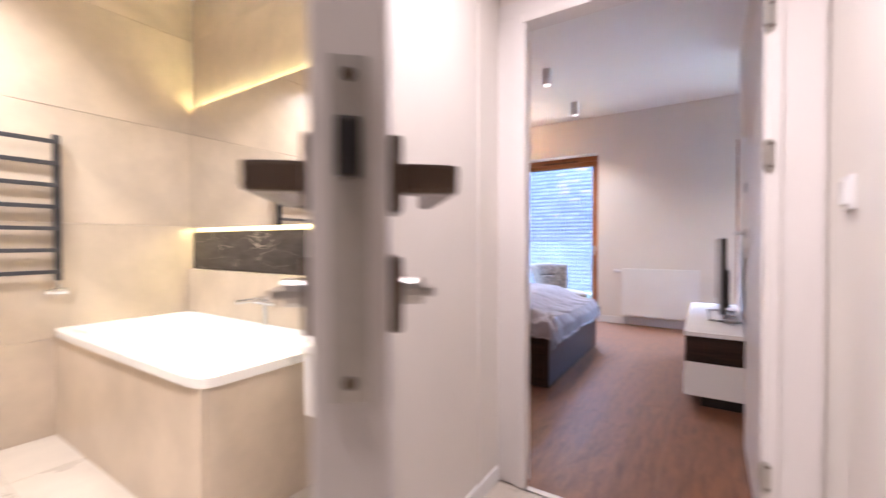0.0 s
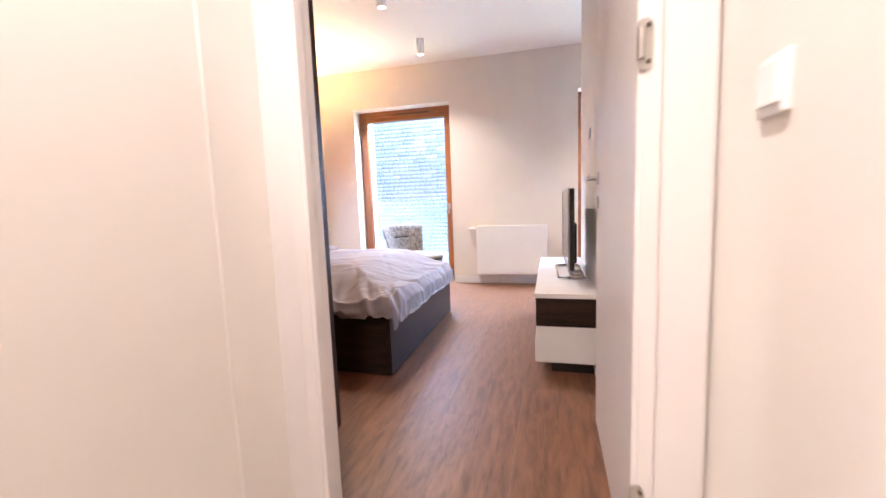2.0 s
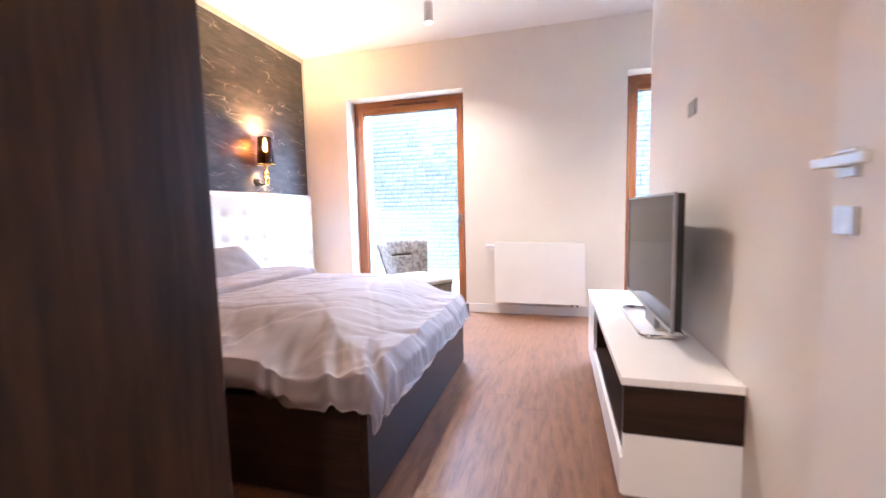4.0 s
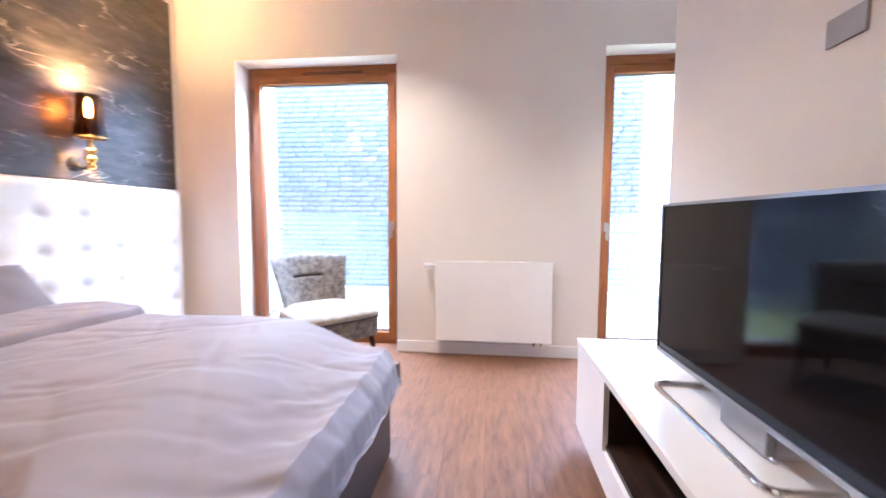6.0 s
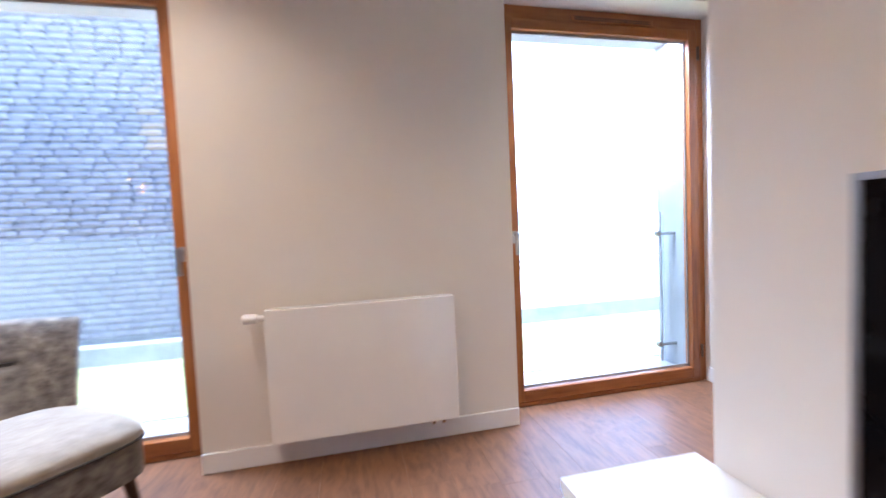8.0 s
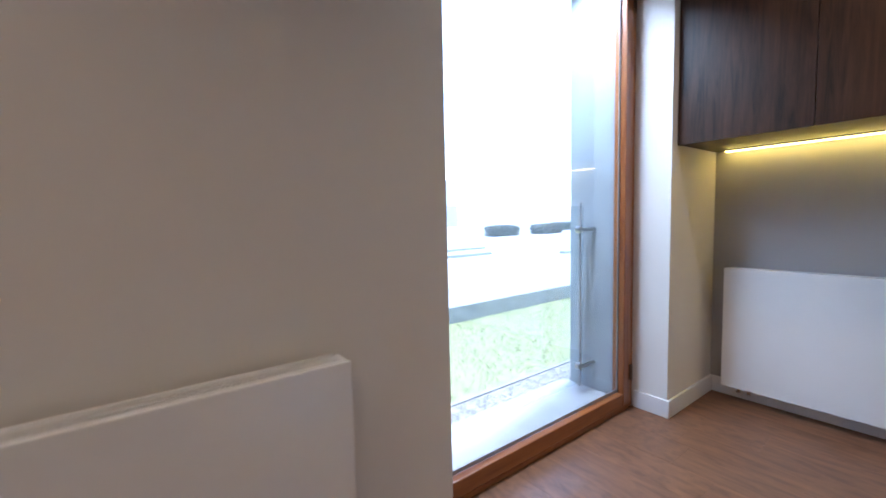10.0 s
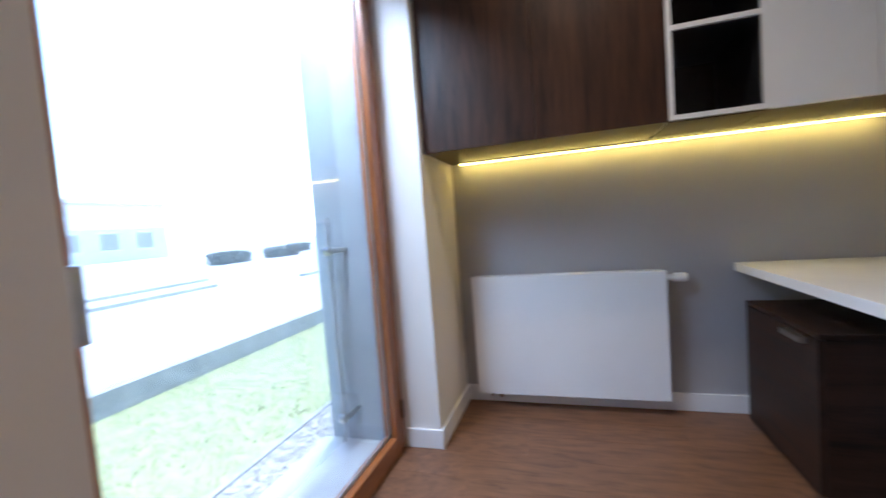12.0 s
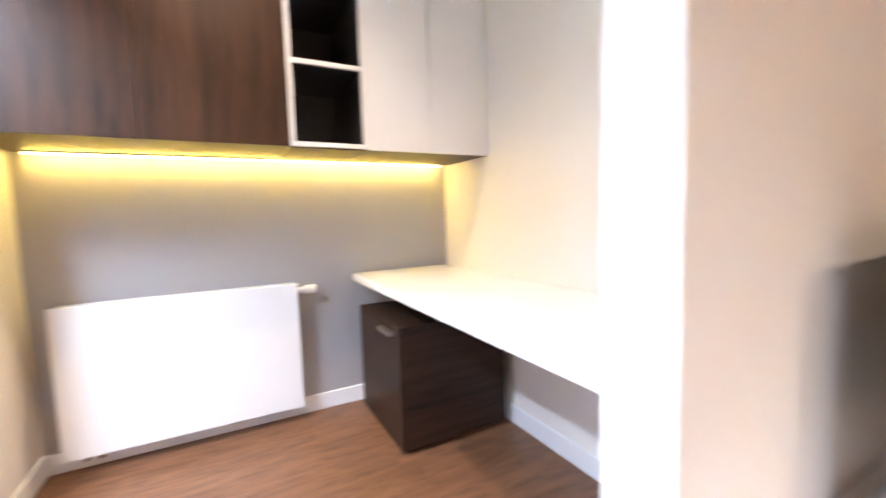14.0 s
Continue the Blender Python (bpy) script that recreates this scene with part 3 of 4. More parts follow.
part("rocker", box(-0.019, -0.0122, -0.030, 0.030, -0.030, 0.030, bevel=0.003), ENAMEL, sw1)

# ---- bathroom door ----
bf = thing("door_frame", pose(0, 0, 0), "white laminate frame of the bathroom door", "door frame", "", "structure")
for y0, y1 in ((BD1 - 0.05, BD1 + 0.08), (BD0 - 0.065, BD0 + 0.05)):
    part("casing", box(XL - 0.115, XL + 0.014, y0, y1, 0, 2.03, bevel=0.004), DOORPAINT, bf)
part("head_casing", box(XL - 0.115, XL + 0.014, BD0 - 0.065, BD1 + 0.065, 2.03, 2.13, bevel=0.004), DOORPAINT, bf)
DL = thing("door_2", pose(-0.622, -0.055, 0, 0, 0, -47.4), "white bathroom door standing half open into the hall", "door", "", "structure")
part("leaf", box(0.004, 0.835, -0.02, 0.02, 0.008, 2.02, bevel=0.003), DOORPAINT, DL)
fp = part("lock_plate", box(0.8355, 0.8375, -0.0095, 0.0095, 0.985, 1.158, bevel=0.0008), STEEL, DL, "satin steel lock plate on the door edge", smooth=True)
part("latch", box(0.8377, 0.846, -0.006, 0.006, 1.097, 1.126, bevel=0.002), BLACKPLASTIC, fp)
for z in (0.995, 1.148):
    part("screw", rod((0.8376, 0, z), (0.8388, 0, z), 0.0035, seg=10), BRONZE, fp)
for s in (1, -1):
    a, b = sorted((s * 0.0205, s * 0.029))
    rose = part("rose", box(0.757, 0.803, a, b, 1.083, 1.129, bevel=0.003), BRONZE, DL, "square dark nickel handle rose")
    lv = box(0.771, 0.789, *sorted((s * 0.0292, s * 0.058)), 1.096, 1.115, bevel=0.003)
    a, b = sorted((s * 0.052, s * 0.066))
    add_box(lv, 0.665, 0.789, a, b, 1.096, 1.115, bevel=0.004)
    part("lever", lv, BRONZE, rose, "flat dark nickel lever")
    a, b = sorted((s * 0.0205, s * 0.029))
    lr = part("lock_rose", box(0.757, 0.803, a, b, 1.011, 1.057, bevel=0.003), BRONZE, DL, "square dark nickel thumb-turn rose")
    part("thumb_turn", rod((0.78, s * 0.029, 1.034), (0.78, s * 0.043, 1.034), 0.009), STEEL, lr)
    part("thumb_grip", box(0.7685, 0.7915, *sorted((s * 0.0432, s * 0.050)), 1.031, 1.037, bevel=0.002), STEEL, lr)

# ---- wardrobe beside the door ----
wd = thing("wardrobe", pose(0, 0, 0), "tall dark wenge wardrobe with its plain end panel by the door", "wardrobe")
part("end_panel", box(-0.925, -0.905, YS + 0.01, 1.51, 0.0, 2.66, bevel=0.002), DARKWOOD_Z, wd)
part("carcass", box(XW + 0.01, -0.926, YS + 0.01, 1.48, 0.06, 2.64), DARKWOOD_Z, wd)
part("plinth", box(XW + 0.03, -0.935, YS + 0.03, 1.44, 0.0, 0.06), BLACKPLASTIC, wd)
for k in range(4):
    dw = (XW + 0.012 - -0.927) / -4
    d = part("door", box(XW + 0.014 + k * dw, XW + 0.010 + (k + 1) * dw, 1.481, 1.50, 0.065, 2.635, bevel=0.0015), DARKWOOD_Z, wd)
    part("pull", box(XW + 0.03 + k * dw, XW + 0.042 + k * dw, 1.501, 1.52, 1.0, 1.2, bevel=0.003), STEEL, d)

# ---- bed ----
BX0, BX1, BY0, BY1 = -2.86, -0.865, 2.06, 3.54
bed = thing("bed", pose(0, 0, 0), "double bed with a dark wenge box frame", "bed")
part("footboard", box(BX1 - 0.03, BX1, BY0, BY1, 0.012, 0.37, bevel=0.003), DARKWOOD_Y, bed)
part("side_board", box(BX0, BX1 - 0.031, BY0, BY0 + 0.03, 0.012, 0.37, bevel=0.003), DARKWOOD_X, bed)
part("side_board", box(BX0, BX1 - 0.031, BY1 - 0.03, BY1, 0.012, 0.37, bevel=0.003), DARKWOOD_X, bed)
part("mattress", box(BX0 + 0.01, BX1 - 0.13, BY0 + 0.13, BY1 - 0.11, 0.20, 0.43, bevel=0.04), LEATHER, bed, "white mattress")
for x, y in ((BX0 + 0.1, BY0 + 0.1), (BX1 - 0.12, BY0 + 0.1), (BX0 + 0.1, BY1 - 0.1), (BX1 - 0.12, BY1 - 0.1)):
    part("foot", rod((x, y, 0.0), (x, y, 0.2), 0.02), BLACKPLASTIC, bed)


def fold(a, b, seed):
    return noise.fractal(Vector((a, b, seed)), 1.0, 2.0, 4)


def smooth(a, b, x):
    t = min(1, max(0, (x - a) / (b - a)))
    return t * t * (3 - 2 * t)


def cover_point(x, y):
    """Where the rumpled cover lies over a place on the bed."""
    ex, ey0, ey1 = max(0, x - (BX1 - 0.03)), max(0, BY0 + 0.04 - y), max(0, y - (BY1 - 0.04))
    out = max(ex, ey0, ey1)
    inner = min(BX1 - 0.03 - x, y - BY0 - 0.04, 5.0 * (BY1 + 0.02 - y))
    edge = 1 - smooth(0.0, 0.42, inner)
    z = 0.612 + 0.016 * fold(x * 1.1, y * 1.1, 3.1) + 0.0012 * fold(x * 6, y * 6, 5.5)
    z -= 0.125 * edge
    # long slanting creases, deep at the near side and the foot, faint on top
    near = 1 - smooth(0.0, 0.45, y - BY0 - 0.02)
    foot = 1 - smooth(0.0, 0.30, BX1 - 0.02 - x)
    c1 = abs(fold(x * 2.4 + y * 1.3 + 0.4 * fold(x, y, 4.0), y * 0.5 - x * 0.3, 8.0))
    c2 = abs(fold(y * 2.3 - x * 1.5 + 0.4 * fold(x, y, 9.0), x * 0.6, 2.2))
    c3 = abs(fold(x * 1.5 - y * 1.9, y * 0.8 + x * 0.7, 21.0))
    z += (0.004 + 0.050 * near ** 1.5) * (smooth(0.0, 0.30, c1) - 0.7)
    z += (0.003 + 0.009 * foot ** 1.5) * (smooth(0.0, 0.26, c2) - 0.7)
    z += 0.0045 * (smooth(0.0, 0.16, c3) - 0.8)
    z -= 0.05 * (1 - smooth(-2.42, -2.30, x))
    drop = min(0.15 if ex == out else 0.085, 1.35 * max(0, out - 0.015)) if out > 0 else 0
    z -= drop * (1 + 0.15 * fold(x * 3 + 5, y * 3, 12))
    ey = ey0 - ey1
    e = math.hypot(ex, ey)
    hang = 0.8 * max(0, e - 0.06) / max(e, 1e-6)
    w = 0.012 * fold(x * 5, y * 5, 1.0) * min(1, out / 0.05)
    px, py = x - hang * ex + w, y + hang * ey + w
    return px, py, z


def duvet(u, v):
    return cover_point(-2.42 + u * (2.42 - 0.70), 1.975 + v * (3.685 - 1.975))


def turned_edge(u, v):
    """The head end of the cover, folded back over it with a soft rolled rim."""
    y = 1.985 + v * (3.675 - 1.985)
    line = -2.03 + 0.03 * fold(y * 1.4, 0.0, 6.0) + 0.10 * (y - 2.9)
    x, y, z = cover_point(-2.43 + u * (line + 2.43), y)
    rim = min(1.0, (1 - u) / 0.07)
    return x, y, z + 0.004 + (0.04 + 0.008 * fold(x * 2, y * 2.5, 31.0)) * math.sqrt(max(0.0, 1 - (1 - rim) ** 2)) - 0.012 * (1 - rim) ** 3


cover = solid("duvet", surface(220, 250, duvet), BEDLINEN, "rumpled mauve-grey cotton duvet spread over the bed", "duvet", smooth=True)
cover.data.shade_smooth()
part("turned_edge", surface(60, 200, turned_edge), BEDLINEN, cover, "top end of the duvet folded back", smooth=True).data.shade_smooth()


def pillow(name, m, w, d, h, seed):
    def top(s):
        def f(u, v):
            a, b = 2 * u - 1, 2 * v - 1
            k = max(0, (1 - abs(a) ** 3.2)) ** 0.55 * max(0, (1 - abs(b) ** 3.2)) ** 0.55
            ph = 1 + 0.12 * noise.fractal(Vector((a * 1.4, b * 1.4, seed + s)), 1, 2, 3)
            pin = 1 - 0.06 * (abs(a) * abs(b)) ** 2
            return a * w / 2 * (1 - 0.07 * (1 - b * b) * abs(a)), b * d / 2 * (1 - 0.07 * (1 - a * a) * abs(b)), s * h / 2 * k * ph
        return f
    bm = surface(36, 26, top(1))
    b2 = surface(36, 26, top(-1))
    me = bpy.data.meshes.new("tmp")
    b2.to_mesh(me)
    b2.free()
    bm.from_mesh(me)
    bpy.data.meshes.remove(me)
    bmesh.ops.remove_doubles(bm, verts=bm.verts[:], dist=0.0015)
    ob = solid(name, bm, PILLOWLINEN, "plump taupe-grey pillow leaning on the headboard", "pillow", group="pillows", smooth=True, m=m)
    ob.data.shade_smooth()
    return ob


pillow("pillow", pose(-2.63, 2.55, 0.62, 0, 38, 0) @ pose(0, 0, 0, 0, 0, 90), 0.72, 0.5, 0.2, 3)
pillow("pillow", pose(-2.62, 3.28, 0.625, 0, 42, -6) @ pose(0, 0, 0, 0, 0, 92), 0.68, 0.5, 0.21, 11)

# ---- headboard and stone panel ----
hb = thing("headboard", pose(0, 0, 0), "white button-tufted leatherette headboard across the wall", "headboard")
HB0, HB1 = 1.53, 4.86


def tuft(u, v):
    y, z = HB0 + u * (HB1 - HB0), 0.10 + v * (1.255 - 0.10)
    d = 0.0
    for row, zz in enumerate((1.045, 0.83, 0.615, 0.40)):
        k = round((y - HB0 - 0.16) / 0.235)
        yy = HB0 + 0.16 + 0.235 * k
        r2 = (y - yy) ** 2 + (z - zz) ** 2
        d += 0.028 * math.exp(-r2 / 0.0022) + 0.002 * math.exp(-((z - zz) ** 2) / 0.00035)
    rim = min(1, min(u * (HB1 - HB0), (1 - u) * (HB1 - HB0), v * 1.1, (1 - v) * 1.1) / 0.03)
    return XW + 0.045 + 0.045 * math.sqrt(rim) - d, y, z


part("padding", surface(260, 90, tuft), LEATHER, hb, smooth=True).data.shade_smooth()
part("backing", box(XW + 0.001, XW + 0.05, HB0, HB1, 0.09, 1.255), LEATHER, hb)
for zz in (1.045, 0.83, 0.615):
    for k in range(14):
        yy = HB0 + 0.16 + 0.235 * k
        if yy < HB1 - 0.05:
            bt = lathe([(0.0, 0.008), (0.008, 0.006), (0.012, 0.0)], 10)
            part("button", bt, LEATHER, hb, smooth=True, m=Matrix.Translation((XW + 0.055, yy, zz)) @ Matrix.Rotation(math.pi / 2, 4, "Y"))
sock = thing("wall_socket", pose(XW + 0.092, 3.66, 0.72), "white triple socket plate on the headboard", "socket")
part("plate", box(0, 0.008, -0.12, 0.12, -0.04, 0.04, bevel=0.003), TRIM, sock)
for k in (-0.08, 0.0, 0.08):
    part("insert", lathe([(0.022, 0.0), (0.022, 0.002), (0.018, -0.002), (0, -0.002)], 16), GREYPLASTIC, sock, m=Matrix.Translation((0.0085, k, 0)) @ Matrix.Rotation(math.pi / 2, 4, "Y"))
st = thing("stone_panel", pose(0, 0, 0), "dark veined marble slabs above the headboard", "wall panel")
for a, b in ((HB0, 2.98), (2.982, HB1 + 0.01)):
    part("panel", box(XW + 0.001, XW + 0.028, a, b, 1.262, 2.69, bevel=0.002), MARBLE, st)


# ---- sconces ----
def sconce(y):
    z = 1.36
    s = thing("wall_lamp", pose(XW + 0.028, y, z), "black and gold wall lamp with a glossy black shade, lit", "wall lamp", "wall lamps")
    bp = lathe([(0.0, 0.018), (0.03, 0.017), (0.045, 0.008), (0.047, 0.0005), (0.0, 0.0005)], 24)
    part("wall_plate", bp, BLACKPLASTIC, s, "round glossy black wall plate", smooth=True, m=Matrix.Rotation(math.pi / 2, 4, "Y"))
    cu = bmesh.new()
    pts = [(0.015 + 0.095 * k / 8, 0, -0.03 * math.sin(math.pi * k / 8)) for k in range(9)]
    for p, q in zip(pts, pts[1:]):
        add_rod(cu, p, q, 0.008, seg=10)
    part("arm", cu, BLACKPLASTIC, s, smooth=True)
    part("stem", lathe([(0.0, -0.035), (0.016, -0.03), (0.024, -0.012), (0.014, 0.0), (0.022, 0.012), (0.03, 0.03), (0.022, 0.045), (0.013, 0.055), (0.026, 0.068), (0.028, 0.08), (0.014, 0.09), (0.013, 0.261), (0.0, 0.261)], 20, (0.11, 0, 0.0)), material("polished_gold", (0.75, 0.5, 0.16), 0.15, 1.0, vary=0.1), s, "turned polished gold stem", smooth=True)
    part("bulb", lathe([(0.0, 0.272), (0.012, 0.274), (0.017, 0.315), (0.013, 0.355), (0.003, 0.388), (0.0, 0.389)], 14, (0.11, 0, 0.0)), BULB, s, "glowing candle bulb", smooth=True)
    sh = lathe([(0.080, 0.155), (0.060, 0.40), (0.058, 0.40), (0.078, 0.155), (0.080, 0.155)], 32, (0.11, 0, 0.0))
    part("shade", sh, SHADE, s, "translucent glossy black shade", smooth=True)
    rim = lathe([(0.0795, 0.150), (0.0825, 0.152), (0.0825, 0.158), (0.0795, 0.16)], 32, (0.11, 0, 0.0))
    part("shade_rim", rim, bpy.data.materials["polished_gold"], s, smooth=True)


SHADE = bpy.data.materials.new("black_shade")
SHADE.use_nodes = True
_n, _l = SHADE.node_tree.nodes, SHADE.node_tree.links
_b = _n["Principled BSDF"]
_b.inputs["Base Color"].default_value, _b.inputs["Roughness"].default_value = (0.01, 0.009, 0.008, 1), 0.08
_t = _n.new("ShaderNodeBsdfTransparent")
_t.inputs[0].default_value = (0.5, 0.34, 0.2, 1)
_m = _n.new("ShaderNodeMixShader")
_m.inputs[0].default_value = 0.22
_l.new(_b.outputs[0], _m.inputs[1])
_l.new(_t.outputs[0], _m.inputs[2])
_l.new(_m.outputs[0], _n["Material Output"].inputs[0])
sconce(4.07)
sconce(1.83)


# ---- ceiling spots ----
def ceiling_spot(x, y):
    s = thing("ceiling_spot", pose(x, y, H), "small white cylinder spot lamp on the ceiling, lit", "ceiling lamp", "ceiling spots")
    part("housing", lathe([(0.0, -0.0005), (0.04, -0.0005), (0.04, -0.155), (0.036, -0.158), (0.033, -0.153), (0.031, -0.135), (0.0, -0.135)], 28), TRIM, s, smooth=True)
    part("lens", lathe([(0.0, -0.139), (0.029, -0.139), (0.029, -0.1365), (0.0, -0.1365)], 24), SPOTGLOW, s, "glowing lens", smooth=True)


# the last four, in hall and bathroom, are unseen fixtures for the added lamps
for sx, sy in ((-1.27, 4.22), (-1.24, 3.12), (1.25, 4.25), (-0.2, 0.02), (-0.2, -1.0), (-1.6, -0.7), (-2.5, -0.7)):
    ceiling_spot(sx, sy)

# ---- television wall ----
CX0, CX1, CY0, CY1 = -0.030, XT - 0.002, 2.235, 3.75
co = thing("tv_console", pose(0, 0, 0), "low white console with a dark open shelf and a drawer", "tv console")
part("top", box(CX0 - 0.004, CX1, CY0 - 0.004, CY1 + 0.004, 0.466, 0.493, bevel=0.002), WHITEGLOSS, co)
part("end_panel", box(CX0, CX1, CY1 - 0.035, CY1, 0.085, 0.4655, bevel=0.0015), WHITEGLOSS, co)
part("end_panel", box(CX0 + 0.004, CX1, CY0, CY0 + 0.02, 0.3, 0.4655, bevel=0.0015), DARKWOOD_X, co, "dark wenge end panel")
part("end_panel", box(CX0 + 0.004, CX1, CY0, CY0 + 0.02, 0.085, 0.2995, bevel=0.0015), WHITEGLOSS, co)
part("shelf", box(CX0 + 0.01, CX1, CY0 + 0.021, CY1 - 0.036, 0.216, 0.234), DARKWOOD_Y, co, "dark wenge shelf")
part("back", box(CX1 - 0.014, CX1 - 0.001, CY0 + 0.021, CY1 - 0.036, 0.0865, 0.465), DARKWOOD_Y, co, "dark wenge back")
part("bottom", box(CX0 + 0.02, CX1 - 0.015, CY0 + 0.021, CY1 - 0.036, 0.085, 0.1), WHITEGLOSS, co)
CN = 3.31                     # far end of the open niche
for k in range(2):
    a = CY0 + 0.003 + k * (CN - CY0) / 2
    part("drawer_front", box(CX0 - 0.003, CX0 + 0.0165, a, a + (CN - CY0) / 2 - 0.005, 0.088, 0.215, bevel=0.0015), WHITEGLOSS, co)
part("cupboard_front", box(CX0 - 0.003, CX0 + 0.0165, CN, CY1 - 0.036, 0.088, 0.464, bevel=0.0015), WHITEGLOSS, co)
part("divider", box(CX0 + 0.017, CX1 - 0.015, CN + 0.002, CN + 0.02, 0.235, 0.465), DARKWOOD_Y, co, "dark wenge niche wall")
part("plinth", box(CX0 + 0.09, CX1 - 0.02, CY0 + 0.08, CY1 - 0.08, 0.0, 0.0848), BLACKPLASTIC, co, "recessed black plinth")

tv = thing("television", pose(0.172, 2.898, 0.493, 0, 0, 0.8), "slim flat television with a silver rim, switched off", "television")
TW, TZ0, TZ1 = 0.443, 0.088, 0.6
part("rim", boxes((-0.017, -0.006, -TW, TW, TZ0, TZ0 + 0.014), (-0.017, -0.006, -TW, TW, TZ1 - 0.009, TZ1), (-0.017, -0.006, -TW, -TW + 0.009, TZ0 + 0.014, TZ1 - 0.009), (-0.017, -0.006, TW - 0.009, TW, TZ0 + 0.014, TZ1 - 0.009)), SILVERPLASTIC, tv, "thin silver rim")
part("screen", box(-0.0135, -0.007, -TW + 0.009, TW - 0.009, TZ0 + 0.014, TZ1 - 0.009), SCREEN, tv, "glossy black screen")
part("back_cover", box(-0.0058, 0.021, -TW + 0.003, TW - 0.004, TZ0 + 0.004, TZ1 - 0.003, bevel=0.008), BLACKPLASTIC, tv, "black back cover")
part("back_hump", box(0.0215, 0.045, -0.3, 0.3, TZ0 + 0.03, 0.38, bevel=0.01), BLACKPLASTIC, tv)
loop = bmesh.new()
lp = []
for cx, cy, a0 in ((-0.035, -0.18, 180), (-0.035, 0.30, 90), (0.075, 0.30, 0), (0.075, -0.18, 270)):
    for k in range(6):
        a = radians(a0 + 90 - 18 * k)
        lp.append((cx + 0.035 * math.cos(a), cy + 0.035 * math.sin(a), 0.0085))
for p, q in zip(lp, lp[1:] + lp[:1]):
    if (Vector(p) - Vector(q)).length > 1e-5:
        add_rod(loop, p, q, 0.008, seg=8)
part("stand", loop, CHROME, tv, "looped chrome foot", smooth=True)
part("neck", box(0.008, 0.03, -0.09, 0.09, 0.008, 0.12, bevel=0.004), SILVERPLASTIC, tv)
for k in (-0.09, 0.09):
    part("neck_bar", rod((0.02, k, 0.0085), (0.108, k, 0.0085), 0.007), CHROME, tv)

vt = thing("wall_plate", pose(XT, 2.85, 1.457), "small grey blank cover plate on the wall", "wall plate")
part("cover", box(-0.007, -0.0005, -0.052, 0.052, -0.031, 0.031, bevel=0.002), GREYPLASTIC, vt)

# ---- desk nook ----
CBX, CBZ = 1.80, 1.362
cab = thing("wall_cabinet", pose(0, 0, 0), "dark wenge wall cupboard with two doors", "wall cabinet", "nook cupboards")
part("body", box(CBX + 0.02, XN - 0.001, 3.945, YW - 0.001, CBZ, 2.5), DARKWOOD_Z, cab)
for a, b in ((3.945, 4.444), (4.447, YW - 0.002)):
    part("door", box(CBX, CBX + 0.0195, a, b, CBZ - 0.004, 2.5, bevel=0.001), DARKWOOD_Z, cab)
sh = thing("open_shelf", pose(0, 0, 0), "white framed open wall shelf, black inside", "shelf unit", "nook cupboards")
SY0, SY1 = 3.617, 3.943
for a, b in ((SY0, SY0 + 0.018), (SY1 - 0.018, SY1)):
    part("side", box(CBX, XN - 0.002, a, b, CBZ, 2.5), WHITEGLOSS, sh)
for z in (CBZ, CBZ + 0.335, CBZ + 0.67, CBZ + 1.005):
    part("shelf_board", box(CBX + 0.001, XN - 0.012, SY0 + 0.0185, SY1 - 0.0185, z, z + 0.018), WHITEGLOSS, sh)
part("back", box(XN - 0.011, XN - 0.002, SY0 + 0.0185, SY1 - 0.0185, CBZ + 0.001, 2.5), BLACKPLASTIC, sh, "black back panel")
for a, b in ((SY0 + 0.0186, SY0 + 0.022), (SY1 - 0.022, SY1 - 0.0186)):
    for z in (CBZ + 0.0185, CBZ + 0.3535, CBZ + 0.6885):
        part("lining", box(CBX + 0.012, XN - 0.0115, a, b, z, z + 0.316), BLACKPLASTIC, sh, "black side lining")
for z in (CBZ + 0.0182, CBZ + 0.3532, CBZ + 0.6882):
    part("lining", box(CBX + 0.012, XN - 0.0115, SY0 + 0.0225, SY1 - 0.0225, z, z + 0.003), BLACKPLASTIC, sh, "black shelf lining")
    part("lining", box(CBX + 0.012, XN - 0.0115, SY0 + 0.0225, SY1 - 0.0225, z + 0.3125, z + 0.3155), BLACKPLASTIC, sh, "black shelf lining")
cw = thing("wall_cabinet", pose(0, 0, 0), "white wall cupboard with two plain doors", "wall cabinet", "nook cupboards")
part("body", box(CBX + 0.02, XN - 0.001, YB + 0.002, SY0 - 0.001, CBZ, 2.5), WHITEGLOSS, cw)
for a, b in ((YB + 0.003, 3.30), (3.303, SY0 - 0.001)):
    part("door", box(CBX, CBX + 0.0195, a, b, CBZ - 0.004, 2.5, bevel=0.001), WHITEGLOSS, cw)
# dark sheets below the white units give their undersides an unlit look
part("underside", box(CBX + 0.021, XN - 0.057, SY0 + 0.001, SY1 - 0.001, CBZ - 0.0045, CBZ - 0.0008), DARKWOOD_Y, sh, "dark board standing in for the unlit underside")
part("underside", box(CBX + 0.021, XN - 0.057, YB + 0.004, SY0 - 0.002, CBZ - 0.0045, CBZ - 0.0008), DARKWOOD_Y, cw, "dark board standing in for the unlit underside")
led = thing("led_strip", pose(0, 0, 0), "warm yellow light strip under the wall cupboards, lit", "light strip")
part("profile", box(XN - 0.055, XN - 0.02, YB + 0.06, YW - 0.06, CBZ - 0.0065, CBZ - 0.0005), SILVERPLASTIC, led)
part("diffuser", box(XN - 0.05, XN - 0.025, YB + 0.062, YW - 0.062, CBZ - 0.012, CBZ - 0.0067), LEDBULB, led, "glowing diffuser")

